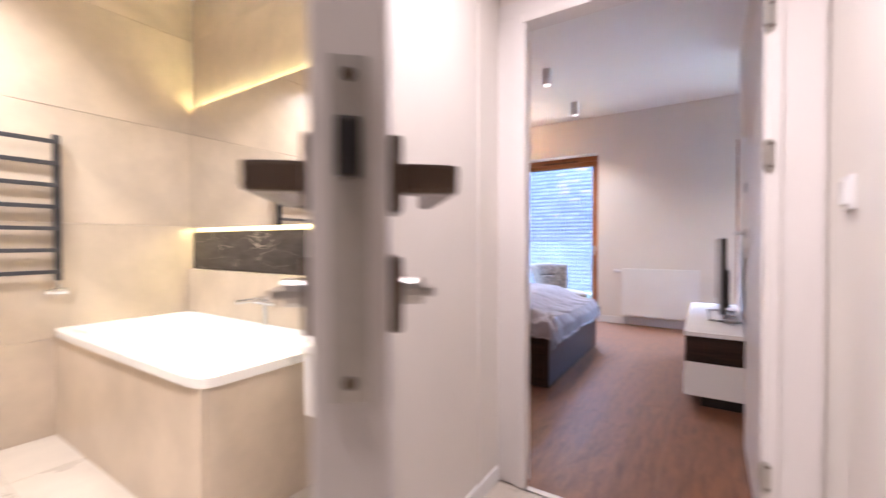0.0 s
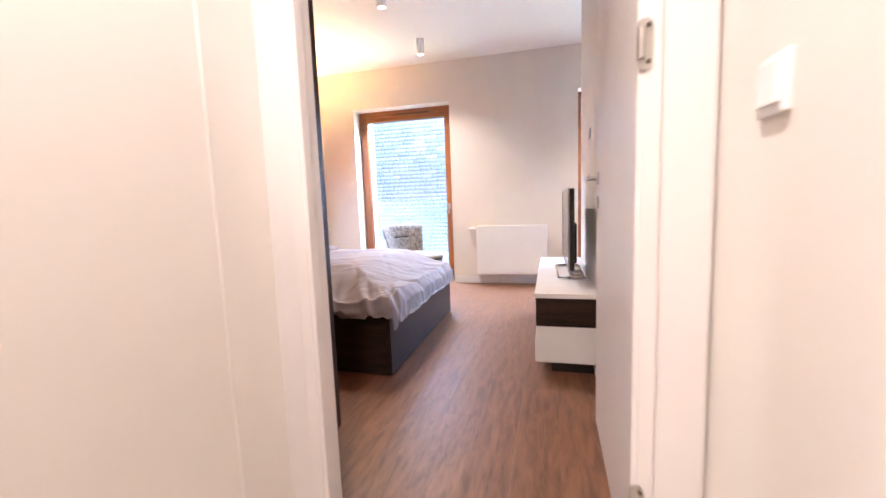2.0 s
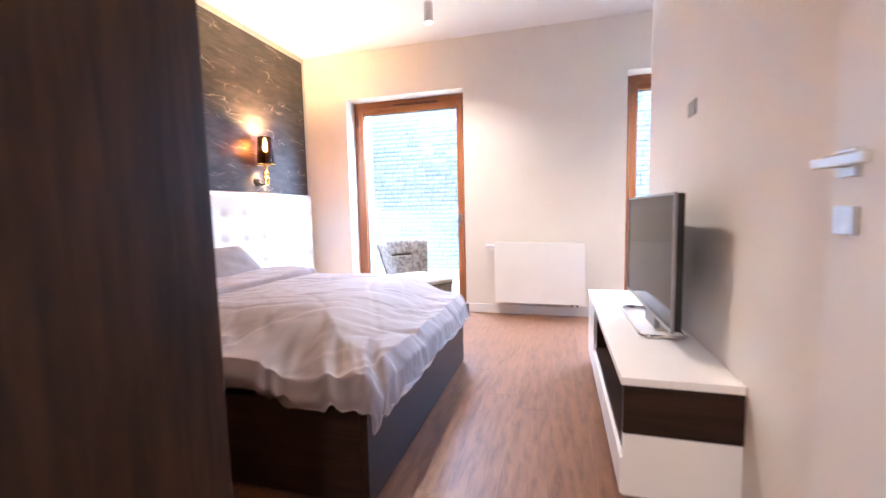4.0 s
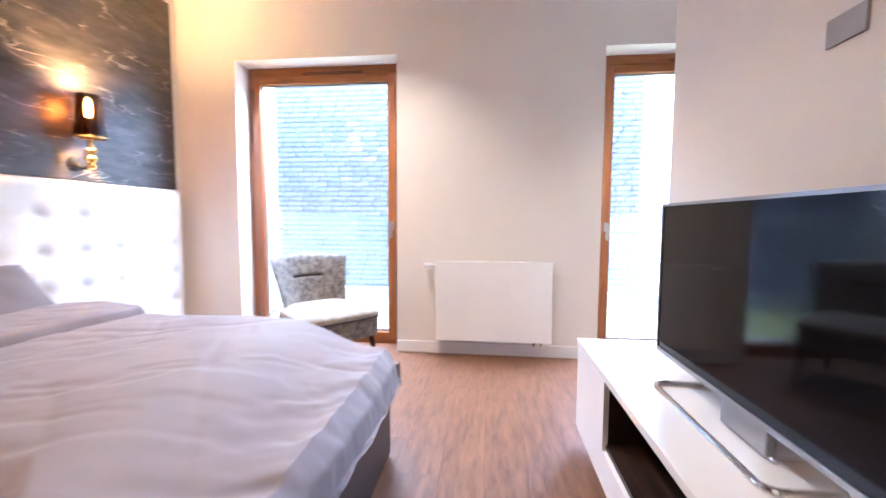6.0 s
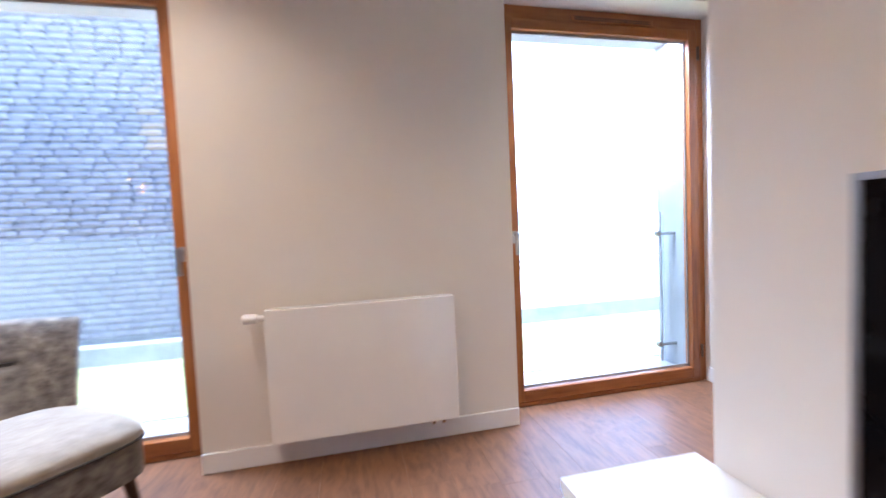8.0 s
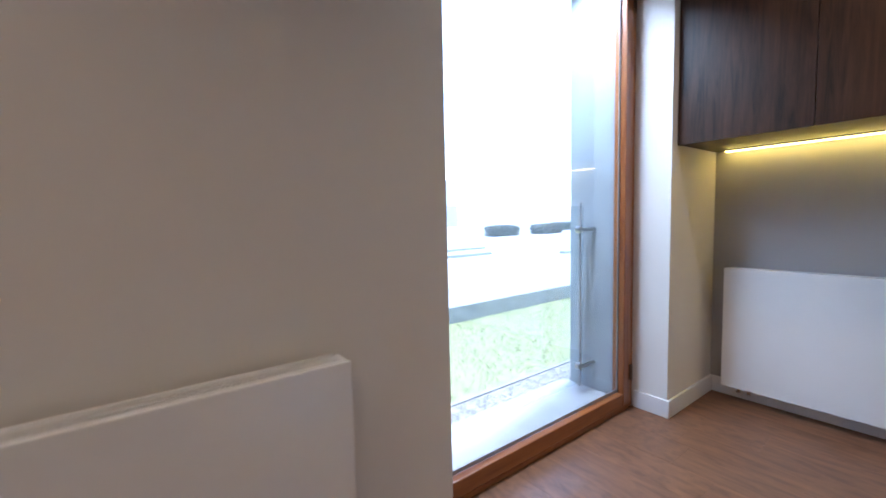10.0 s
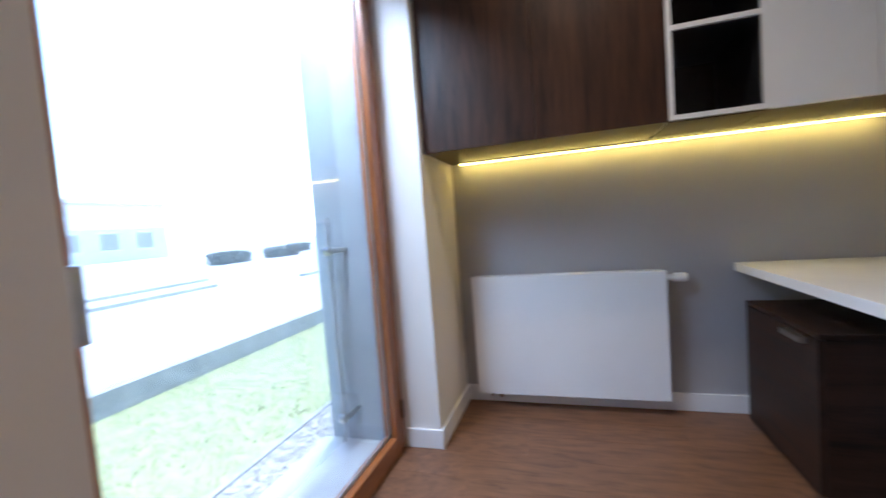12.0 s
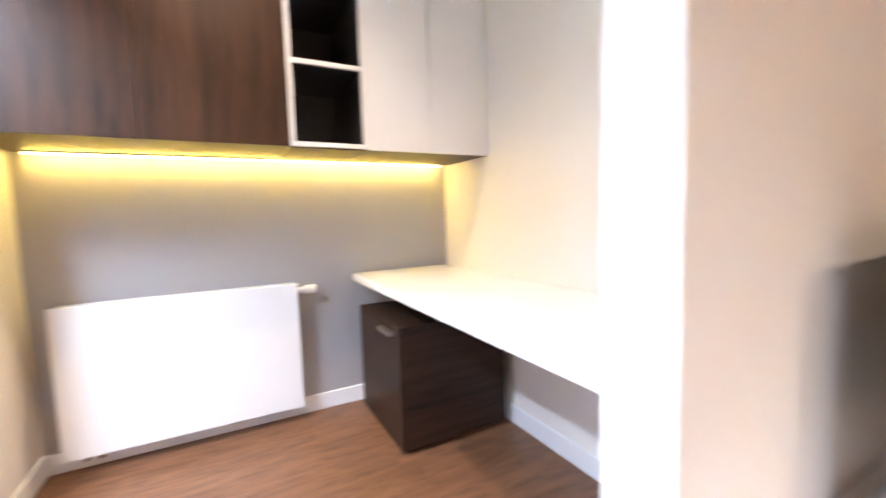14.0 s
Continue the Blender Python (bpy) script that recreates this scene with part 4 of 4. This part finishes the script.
dk = thing("desk", pose(0, 0, 0), "white built-in desk top with a side panel", "desk")
part("tabletop", box(XT2 + 0.002, XN - 0.016, YB + 0.001, 3.59, 0.707, 0.745, bevel=0.002), WHITEGLOSS, dk)
part("side_panel", box(XT2 + 0.002, XT2 + 0.03, YB + 0.015, 3.57, 0.0, 0.7065, bevel=0.002), WHITEGLOSS, dk)

pd = thing("drawer_pedestal", pose(0, 0, 0), "dark wenge drawer pedestal on castors under the desk", "pedestal")
PX0, PX1, PY0, PY1 = 1.605, 2.16, 3.03, 3.585
part("body", box(PX0, PX1, PY0, PY1 - 0.02, 0.032, 0.565, bevel=0.002), DARKWOOD_Y, pd)
part("top_board", box(PX0 - 0.001, PX1 + 0.001, PY0 - 0.001, PY1 - 0.001, 0.5652, 0.583, bevel=0.002), DARKWOOD_Y, pd)
part("drawer_front", box(PX0 + 0.001, PX1 - 0.001, PY1 - 0.0195, PY1, 0.034, 0.562, bevel=0.0015), DARKWOOD_X, pd)
part("handle", box(PX0 + 0.06, PX0 + 0.2, PY1 + 0.0005, PY1 + 0.024, 0.535, 0.555, bevel=0.003), STEEL, pd, "short satin steel edge pull")
for x, y in ((PX0 + 0.05, PY0 + 0.06), (PX1 - 0.05, PY0 + 0.06), (PX0 + 0.05, PY1 - 0.07), (PX1 - 0.05, PY1 - 0.07)):
    c = part("castor", box(x - 0.012, x + 0.012, y - 0.018, y + 0.018, 0.024, 0.0318), BLACKPLASTIC, pd)
    part("wheel", rod((x - 0.01, y, 0.0145), (x + 0.01, y, 0.0145), 0.0145), BLACKPLASTIC, c)


# ---- armchair ----
ac = thing("cocktail_chair", pose(-1.585, 4.55, 0, 0, 0, 49), "low retro cocktail chair in mottled grey-brown velvet", "armchair")
# local +x is the sitter's left-right, +y the way back


def rounded(w0, w1, y0, y1, z0, z1, puff, mat, name, label):
    """A cushion block: narrower at the back, puffed on top."""
    def f(u, v):
        a = 2 * math.pi * u
        ca, sa = math.cos(a), math.sin(a)
        sx = abs(ca) ** 0.42 * (1 if ca >= 0 else -1)
        sy = abs(sa) ** 0.42 * (1 if sa >= 0 else -1)
        if v < 0.15:
            r, z = v / 0.15, z0
        elif v < 0.6:
            r, z = 1.0, z0 + (z1 - z0) * (v - 0.15) / 0.45
        else:
            k = (v - 0.6) / 0.4
            r, z = math.cos(k * math.pi / 2) ** 0.5 if k < 1 else 0.0, z1 + puff * math.sin(k * math.pi / 2)
        y = (y0 + y1) / 2 + sy * r * (y1 - y0) / 2
        w = w0 + (w1 - w0) * (y - y0) / (y1 - y0)
        return sx * r * w / 2, y, z
    bm = surface(56, 22, f)
    bmesh.ops.remove_doubles(bm, verts=bm.verts[:], dist=0.0008)
    return part(name, bm, mat, ac, label, smooth=True, angle=60)


rounded(0.60, 0.50, -0.32, 0.27, 0.24, 0.375, 0.004, VELVET, "seat_base", "mottled velvet seat base")
rounded(0.605, 0.50, -0.325, 0.25, 0.378, 0.398, 0.05, SEATCLOTH, "seat_cushion", "beige velvet seat top")
pip = bmesh.new()
pp = []
for k in range(40):
    a = 2 * math.pi * k / 40
    ca, sa = math.cos(a), math.sin(a)
    y = -0.0375 + (abs(sa) ** 0.42 * (1 if sa >= 0 else -1)) * 0.2885
    w = 0.608 + (0.50 - 0.608) * (y + 0.326) / 0.577
    pp.append((abs(ca) ** 0.42 * (1 if ca >= 0 else -1) * w / 2, y, 0.377))
for p, q in zip(pp, pp[1:] + pp[:1]):
    add_rod(pip, p, q, 0.005, seg=6)
part("piping", pip, PIPING, ac, "dark piped seam", smooth=True)


def back_shape(side):
    def f(u, v):
        # u across, v up; flares out towards the top and curls forward at the wings
        a = 2 * u - 1
        z = 0.30 + v * 0.46 + 0.02 * math.cos(a * math.pi / 2) * v
        half = 0.215 + 0.080 * v ** 1.2
        t = 0.085 * (1 - 0.35 * v) * (max(0, 1 - abs(a) ** 6)) ** 0.5 * (max(0, 1 - abs(2 * v - 1) ** 8)) ** 0.5
        wrap = -0.13 * abs(a) ** 2.2
        y = 0.21 + 0.13 * v + wrap
        crease = 0.022 * math.exp(-((v - 0.66) / 0.018) ** 2) * (1 if abs(a) < 0.42 else 0) if side < 0 else 0
        return a * half, y + side * t / 2 + crease, z
    return f


bk = surface(48, 48, back_shape(-1))
b2 = surface(48, 48, back_shape(1))
_me = bpy.data.meshes.new("tmp")
b2.to_mesh(_me)
b2.free()
bk.from_mesh(_me)
bpy.data.meshes.remove(_me)
bmesh.ops.remove_doubles(bk, verts=bk.verts[:], dist=0.001)
back = part("backrest", bk, VELVET, ac, "flared mottled velvet backrest", smooth=True)
back.data.shade_smooth()


def slit(u, v):
    a = (2 * u - 1) * 0.40
    half = 0.215 + 0.080 * 0.66 ** 1.2
    return a * half, 0.21 + 0.13 * 0.66 - 0.13 * abs(a) ** 2.2 - 0.017, 0.30 + 0.66 * 0.46 + 0.012 + (v - 0.5) * 0.014


part("back_slit", surface(12, 2, slit, thick=0.004), PIPING, back, "dark slit in the backrest")
for x, y, dx, dy in ((-0.22, -0.25, -0.03, -0.04), (0.22, -0.25, 0.03, -0.04), (-0.17, 0.2, -0.03, 0.06), (0.17, 0.2, 0.03, 0.06)):
    part("leg", rod((x, y, 0.242), (x + dx, y + dy, 0.0), 0.02, 0.011), DARKWOOD_Z, ac, "tapered dark wooden leg", smooth=True)

# ---- bathroom ----
bt = thing("bathtub", pose(0, 0, 0), "white built-in bathtub with a sand-tiled apron", "bathtub")
TX0, TX1, TY0, TY1 = XW + 0.003, -1.355, -0.112, 0.657


def basin(u, v):
    """The tub as rings: outer edge, rim, then down to the bottom."""
    a = 2 * math.pi * u
    ca, sa = math.cos(a), math.sin(a)
    levels = [(0, 0.558, 0.0), (0, 0.593, 0.0), (0.055, 0.595, 0.25), (0.075, 0.57, 0.5), (0.11, 0.3, 0.6), (0.16, 0.18, 0.8), (0.3, 0.165, 1.0)]
    k = v * (len(levels) - 1)
    i = min(int(k), len(levels) - 2)
    t = k - i
    inset, z, rn = [p + (q - p) * t for p, q in zip(levels[i], levels[i + 1])]
    e = 0.12 + 0.35 * rn
    cx, cy = (TX0 + TX1) / 2, (TY0 + TY1) / 2
    return cx + abs(ca) ** e * (1 if ca >= 0 else -1) * ((TX1 - TX0) / 2 - inset), cy + abs(sa) ** e * (1 if sa >= 0 else -1) * ((TY1 - TY0) / 2 - inset), z


part("basin", surface(96, 24, basin), ACRYLIC, bt, smooth=True, angle=50)
part("apron", box(TX0, TX1 - 0.02, TY0 + 0.015, TY0 + 0.035, 0.0, 0.557), BATHTILE, bt, "sand-coloured tiled apron")
part("apron", box(TX1 - 0.035, TX1 - 0.015, TY0 + 0.0355, TY1, 0.0, 0.557), BATHTILE, bt, "sand-coloured tiled apron")
part("floor_pan", box(TX0 + 0.2, TX1 - 0.3, TY0 + 0.2, TY1 - 0.2, 0.14, 0.164), ACRYLIC, bt)
tp = thing("bath_tap", pose(-2.05, 0.62, 0.593), "chrome bath mixer on the tub rim", "tap")
tb = rod((0, -0.02, 0.002), (0, -0.02, 0.16), 0.016)
add_rod(tb, (-0.11, -0.02, 0.13), (0.11, -0.02, 0.13), 0.02)
part("body", tb, CHROME, tp, smooth=True)
part("spout", rod((0, -0.02, 0.15), (0, -0.2, 0.15), 0.012), CHROME, tp, smooth=True)
part("lever", box(-0.012, 0.012, -0.08, -0.01, 0.155, 0.167, bevel=0.003), CHROME, tp)

solid("bath_ledge", box(XW + 0.003, -1.0, 0.60, 0.659, 0.597, 0.885, bevel=0.003), BATHTILE, "sand-tiled ledge above the bathtub", "ledge", "structure")
solid("stone_strip", box(XW + 0.003, -0.8, 0.640, 0.659, 0.887, 1.14, bevel=0.002), MARBLE, "dark marble strip between ledge and mirror", "wall panel", "structure")
mr = thing("mirror", pose(0, 0, 0), "wide wall mirror with glowing edges above the bath", "mirror")
part("mirror_glass", box(XW + 0.02, -0.82, 0.612, 0.618, 1.165, 1.99), MIRROR, mr)
part("backing", box(XW + 0.05, -0.85, 0.6185, 0.659, 1.19, 1.965), GREYPLASTIC, mr)
part("light_strip", box(XW + 0.05, -0.85, 0.63, 0.655, 1.967, 1.98), LEDBATH, mr, "warm glowing light strip")
part("light_strip", box(XW + 0.05, -0.85, 0.63, 0.655, 1.172, 1.185), LEDBATH, mr, "warm glowing light strip")

vn = thing("vanity_unit", pose(0, 0, 0), "white wall-hung vanity drawer unit", "vanity")
part("body", box(-1.27, -0.80, 0.27, 0.658, 0.37, 0.62, bevel=0.003), WHITEGLOSS, vn)
part("drawer_front", box(-1.268, -0.802, 0.25, 0.2695, 0.372, 0.618, bevel=0.002), WHITEGLOSS, vn)
part("washbasin", box(-1.29, -0.79, 0.24, 0.599, 0.6205, 0.66, bevel=0.01), ACRYLIC, vn)

tr = thing("towel_rail", pose(XW, 0, 0), "dark grey ladder towel rail on the tiled wall", "towel rail")
for y in (-0.085, -0.545):
    part("upright", box(0.03, 0.055, y - 0.015, y + 0.015, 0.86, 1.66, bevel=0.003), GREYDARK, tr)
    for z in (0.95, 1.58):
        part("bracket", rod((0.001, y, z), (0.031, y, z), 0.008), CHROME, tr)
for k in range(7):
    z = 0.91 + k * 0.118
    part("rung", box(0.056, 0.078, -0.55, -0.075, z - 0.011, z + 0.011, bevel=0.003), GREYDARK, tr)
tv2 = lathe([(0.0, 0), (0.014, 0), (0.014, 0.03), (0.02, 0.034), (0.02, 0.09), (0.0, 0.092)], 16)
part("valve_head", tv2, CHROME, tr, "chrome valve head", smooth=True, m=Matrix.Translation((0.045, -0.14, 0.80)) @ Matrix.Rotation(-math.pi / 2, 4, "X"))
part("valve_body", rod((0.0425, -0.085, 0.79), (0.0425, -0.085, 0.86), 0.01), CHROME, tr)

# ---- outdoors ----
GZ = -0.12
solid("ground", box(-300, 300, YO, 700, GZ - 0.3, GZ - 0.02), PAVING, "pale paved ground outside the windows", "ground", "structure")
solid("gravel_strip", box(-12, 14, YO + 0.001, 5.93, GZ - 0.019, GZ), GRAVEL, "strip of pale gravel along the facade", "gravel", "stuff")
solid("edging", box(-12, 14, 5.931, 5.955, GZ - 0.019, GZ + 0.012), KERB, "thin dark lawn edging", "edging", "structure")
solid("lawn", box(-12, 14, 5.956, 7.45, GZ - 0.019, GZ + 0.004), LAWN, "short green lawn strip", "lawn", "structure")
solid("kerb_wall", box(-12, 14, 7.451, 7.59, GZ - 0.019, 0.06, bevel=0.008), KERB, "low grey concrete edging wall", "kerb", "structure")
rg = random.Random(5)
verts, faces = [], []
for _ in range(15000):
    x, y = rg.uniform(-4.5, 6.5), rg.uniform(5.96, 7.44)
    h, a = rg.uniform(0.015, 0.045), rg.uniform(0, 6.28)
    dx, dy = 0.003 * math.cos(a), 0.003 * math.sin(a)
    k = len(verts)
    verts += [(x - dx, y - dy, GZ + 0.003), (x + dx, y + dy, GZ + 0.003), (x + rg.uniform(-0.02, 0.02), y + rg.uniform(-0.02, 0.02), GZ + h)]
    faces.append((k, k + 1, k + 2))
gm = bpy.data.meshes.new("grass")
gm.from_pydata(verts, [], faces)
gm.materials.append(GRASS)
tagged(new("grass", gm), "short green grass blades on the lawn", "grass", "", "stuff")
verts, faces = [], []
for _ in range(9000):
    x, y, s = rg.uniform(-3.6, 5.0), rg.uniform(5.52, 5.92), rg.uniform(0.005, 0.011)
    k = len(verts)
    z = GZ + s * 0.3
    o = [rg.uniform(0.7, 1.3) for _ in range(6)]
    verts += [(x + s * o[0], y, z), (x - s * o[1], y, z), (x, y + s * o[2], z), (x, y - s * o[3], z), (x, y, z + s * 0.7 * o[4]), (x, y, z - s * 0.6)]
    for a, b in ((0, 2), (2, 1), (1, 3), (3, 0)):
        faces += [(k + a, k + b, k + 4), (k + b, k + a, k + 5)]
pm = bpy.data.meshes.new("pebbles")
pm.from_pydata(verts, [], faces)
pm.materials.append(GRAVEL)
tagged(new("pebbles", pm), "loose pale pebbles of the gravel strip", "gravel", "", "stuff")

BWY = 8.55
nb = thing("neighbour_building", pose(0, 0, 0), "neighbouring house wall of grey rough-faced brick", "building")
nwall = part("wall", box(-12, 1.9, BWY + 0.03, BWY + 4, GZ - 0.02, 7.0), MORTAR, nb, "grey rough brick wall")
part("roof", box(-12.2, 2.1, BWY - 0.1, BWY + 4.2, 7.0, 7.25), CONCRETE, nb, "flat roof edge")
far = thing("distant_house", pose(0, 0, 0), "pale rendered house beyond the lawn", "building")
part("wall", box(12, 34, 46, 56, GZ - 0.02, 5.4), RENDERED, far)
part("roof", box(11.6, 34.4, 45.6, 56.4, 5.4, 5.8), RENDERED, far)
for k in range(6):
    wx = 13.5 + 3.4 * k
    wv = part("window", box(wx, wx + 1.8, 45.94, 45.999, 1.0, 2.6), GREYPLASTIC, far)
    part("frame", boxes((wx - 0.1, wx, 45.92, 45.998, 0.9, 2.7), (wx + 1.8, wx + 1.9, 45.92, 45.998, 0.9, 2.7), (wx, wx + 1.8, 45.92, 45.998, 2.6, 2.7), (wx, wx + 1.8, 45.92, 45.998, 0.9, 1.0)), TRIM, wv)
for y0, y1, x0, x1 in ((15.0, 15.2, 3, 9.9), (11.6, 11.8, 10.0, 40), (13.2, 13.35, -2, 8.5)):
    solid("far_kerb", box(x0, x1, y0, y1, GZ - 0.019, GZ + 0.06, bevel=0.01), PAVING, "grey concrete kerb across the paved yard", "kerb", "structure")



def hedge(x, y, w, dpt, h, seed):
    """A low clipped hedge of many small leaf faces round a dark core."""
    rh = random.Random(seed)
    t = thing("hedge", pose(x, y, GZ - 0.02), "low clipped dark green hedge across the yard", "hedge", "yard hedges")
    part("core", box(-w / 2 + 0.1, w / 2 - 0.1, -dpt / 2 + 0.1, dpt / 2 - 0.1, 0.0, h - 0.08, bevel=0.05), HEDGECORE, t)
    vs, fs = [], []
    for _ in range(900):
        c = Vector((rh.uniform(-w / 2, w / 2), rh.uniform(-dpt / 2, dpt / 2), rh.uniform(0.03, h)))
        k = rh.randrange(3)
        c[k] = (c[k] > (h / 2 if k == 2 else 0)) * (w, dpt, h)[k] - (0 if k == 2 else (w, dpt)[k] / 2) + rh.uniform(-0.06, 0.05)
        c.z = max(0.03, c.z)
        p, q = [Vector((rh.uniform(-1, 1), rh.uniform(-1, 1), rh.uniform(-1, 1))) * 0.07 for _ in range(2)]
        n = len(vs)
        vs += [c - p, c + q, c + p, c - q]
        fs.append((n, n + 1, n + 2, n + 3))
    me = bpy.data.meshes.new("leaves")
    me.from_pydata(vs, [], fs)
    me.materials.append(HEDGELEAF)
    ob = new("leaves", me)
    ob.parent = t
    tagged(ob, kind="stuff")


HEDGECORE = material("hedge_core", (0.07, 0.08, 0.055), 0.9, vary=0.3)
HEDGELEAF = material("hedge_leaf", (0.11, 0.12, 0.085), 0.6, vary=0.4, scale=9)
for k, (hx, hy) in enumerate(((17.2, 21.3), (20.9, 21.0), (26.5, 24.0))):
    hedge(hx, hy, 1.9, 1.0, 0.58, 40 + k)

# ---- pieces: floor planks, tiles, stone courses ----
PW, PL = 0.182, 1.22
pk = mesh_of("plank", box(-PW / 2 + 0.0003, PW / 2 - 0.0003, -PL / 2 + 0.0003, PL / 2 - 0.0003, -0.0085, 0.0, bevel=0.0004), FLOORWOOD)
rp = random.Random(11)
nx = int((XN + 0.06 - (XW - 0.04)) / PW) + 1
for i in range(nx):
    x = XW - 0.04 + (i + 0.5) * PW
    y = YS - 0.04 + rp.uniform(0.0, 1.0) * PL - PL / 2
    while y - PL / 2 < YF + 0.005:
        y0, y1 = max(y - PL / 2, YS - 0.045), min(y + PL / 2, YF + 0.008)
        if y1 - y0 > 0.02 and not (y1 < YB - 0.1 and x > XT2 + 0.2):
            o = new("plank", pk)
            o.matrix_basis = Matrix.Translation((x, (y0 + y1) / 2, 0)) @ Matrix.Diagonal((1, (y1 - y0) / PL, 1, 1))
            o.parent = FLOOR
        y += PL

TS = 0.6
ft = mesh_of("tile", box(-TS / 2 + 0.001, TS / 2 - 0.001, -TS / 2 + 0.001, TS / 2 - 0.001, -0.0055, 0.0, bevel=0.001), FLOORTILE)
for i in range(8):
    for j in range(6):
        x, y = -3.1 + 0.3 + i * TS, YS - 0.08 - 0.3 - j * TS
        if x < 1.9 and y > -2.4:
            o = new("tile", ft)
            o.matrix_basis = pose(x, y, 0)
            o.parent = HALLFLOOR
wt = thing("bath_wall_tiles", pose(0, 0, 0), "large sand-coloured wall tiles of the bathroom", "wall tiles", "", "structure")
TWD, THT = 1.19, 0.645
tm = mesh_of("wall_tile", box(0.001, 0.0105, -TWD / 2 + 0.001, TWD / 2 - 0.001, -THT / 2 + 0.001, THT / 2 - 0.001, bevel=0.001), BATHTILE)
for j in range(3):
    for k in range(5):
        y0, y1 = max(-1.6, 0.645 - (j + 1) * TWD), 0.645 - j * TWD
        z0 = -0.11 + k * THT
        z0, z1 = max(0.0, z0), min(H, z0 + THT)
        if y1 - y0 < 0.05 or z1 - z0 < 0.05:
            continue
        o = new("wall_tile", tm)
        o.matrix_basis = Matrix.Translation((XW, (y0 + y1) / 2, (z0 + z1) / 2)) @ Matrix.Diagonal((1, (y1 - y0) / TWD, (z1 - z0) / THT, 1))
        o.parent = wt
tm2 = mesh_of("wall_tile", box(-TWD / 2 + 0.001, TWD / 2 - 0.001, -0.0105, -0.001, -THT / 2 + 0.001, THT / 2 - 0.001, bevel=0.001), BATHTILE)
for j in range(2):
    for k in range(5):
        x0, x1 = XW + 0.012 + j * TWD, min(XL - 0.1, XW + 0.012 + (j + 1) * TWD)
        z0 = -0.11 + k * THT
        z0, z1 = max(0.0, z0), min(H, z0 + THT)
        o = new("wall_tile", tm2)
        o.matrix_basis = Matrix.Translation(((x0 + x1) / 2, 0.66, (z0 + z1) / 2)) @ Matrix.Diagonal(((x1 - x0) / TWD, 1, (z1 - z0) / THT, 1))
        o.parent = wt

# split-face stone courses on the neighbour's wall
SH = 0.083


def stone_mesh(seed, w):
    def f(u, v):
        x, z = (u - 0.5) * w, (v - 0.5) * (SH - 0.009)
        rim = min(1, min(u, 1 - u) * w / 0.006, min(v, 1 - v) * SH / 0.02)
        d = 0.010 + 0.010 * noise.fractal(Vector((x * 11, z * 16, seed * 7.3)), 1, 2, 3)
        return x, -max(0, d) * rim - 0.004 * rim, z
    return surface(6, 3, f)


stones = [(w, mesh_of("brick", stone_mesh(k, w - 0.001), OCHRESTONE if k == 5 else STONE)) for k, w in enumerate((0.25, 0.24, 0.26, 0.25, 0.125, 0.25))]
rs = random.Random(3)
near_count, rest = 0, []
for r in range(62):
    z = GZ + 0.08 + r * SH
    x = -5.2 - rs.uniform(0, 0.4)
    while x < 1.9:
        k = rs.randrange(5)
        if 1.7 < z < 3.0 and -2.9 < x < -1.2 and rs.random() < 0.16:
            k = 5
        w, me = stones[k]
        w = min(w, 1.9 - x)
        if w > 0.05:
            o_m = Matrix.Translation((x + w / 2, BWY + 0.03, z)) @ Matrix.Diagonal((w / stones[k][0], 1, 1, 1))
            if 1.0 < z < 2.7 and -4.2 < x < -0.9 and near_count < 300:
                o = new("brick", me)
                o.matrix_basis = o_m
                o.parent = nwall
                near_count += 1
            else:
                rest.append((me, o_m))
        x += w
vs, fs = [], []
for me, mm in rest:
    k = len(vs)
    vs += [mm @ v.co for v in me.vertices]
    fs += [tuple(k + i for i in p.vertices) for p in me.polygons]
rm = bpy.data.meshes.new("brick_courses")
rm.from_pydata(vs, [], fs)
rm.materials.append(STONE)
ro = tagged(new("brick_courses", rm), kind="stuff")
ro.parent = nwall
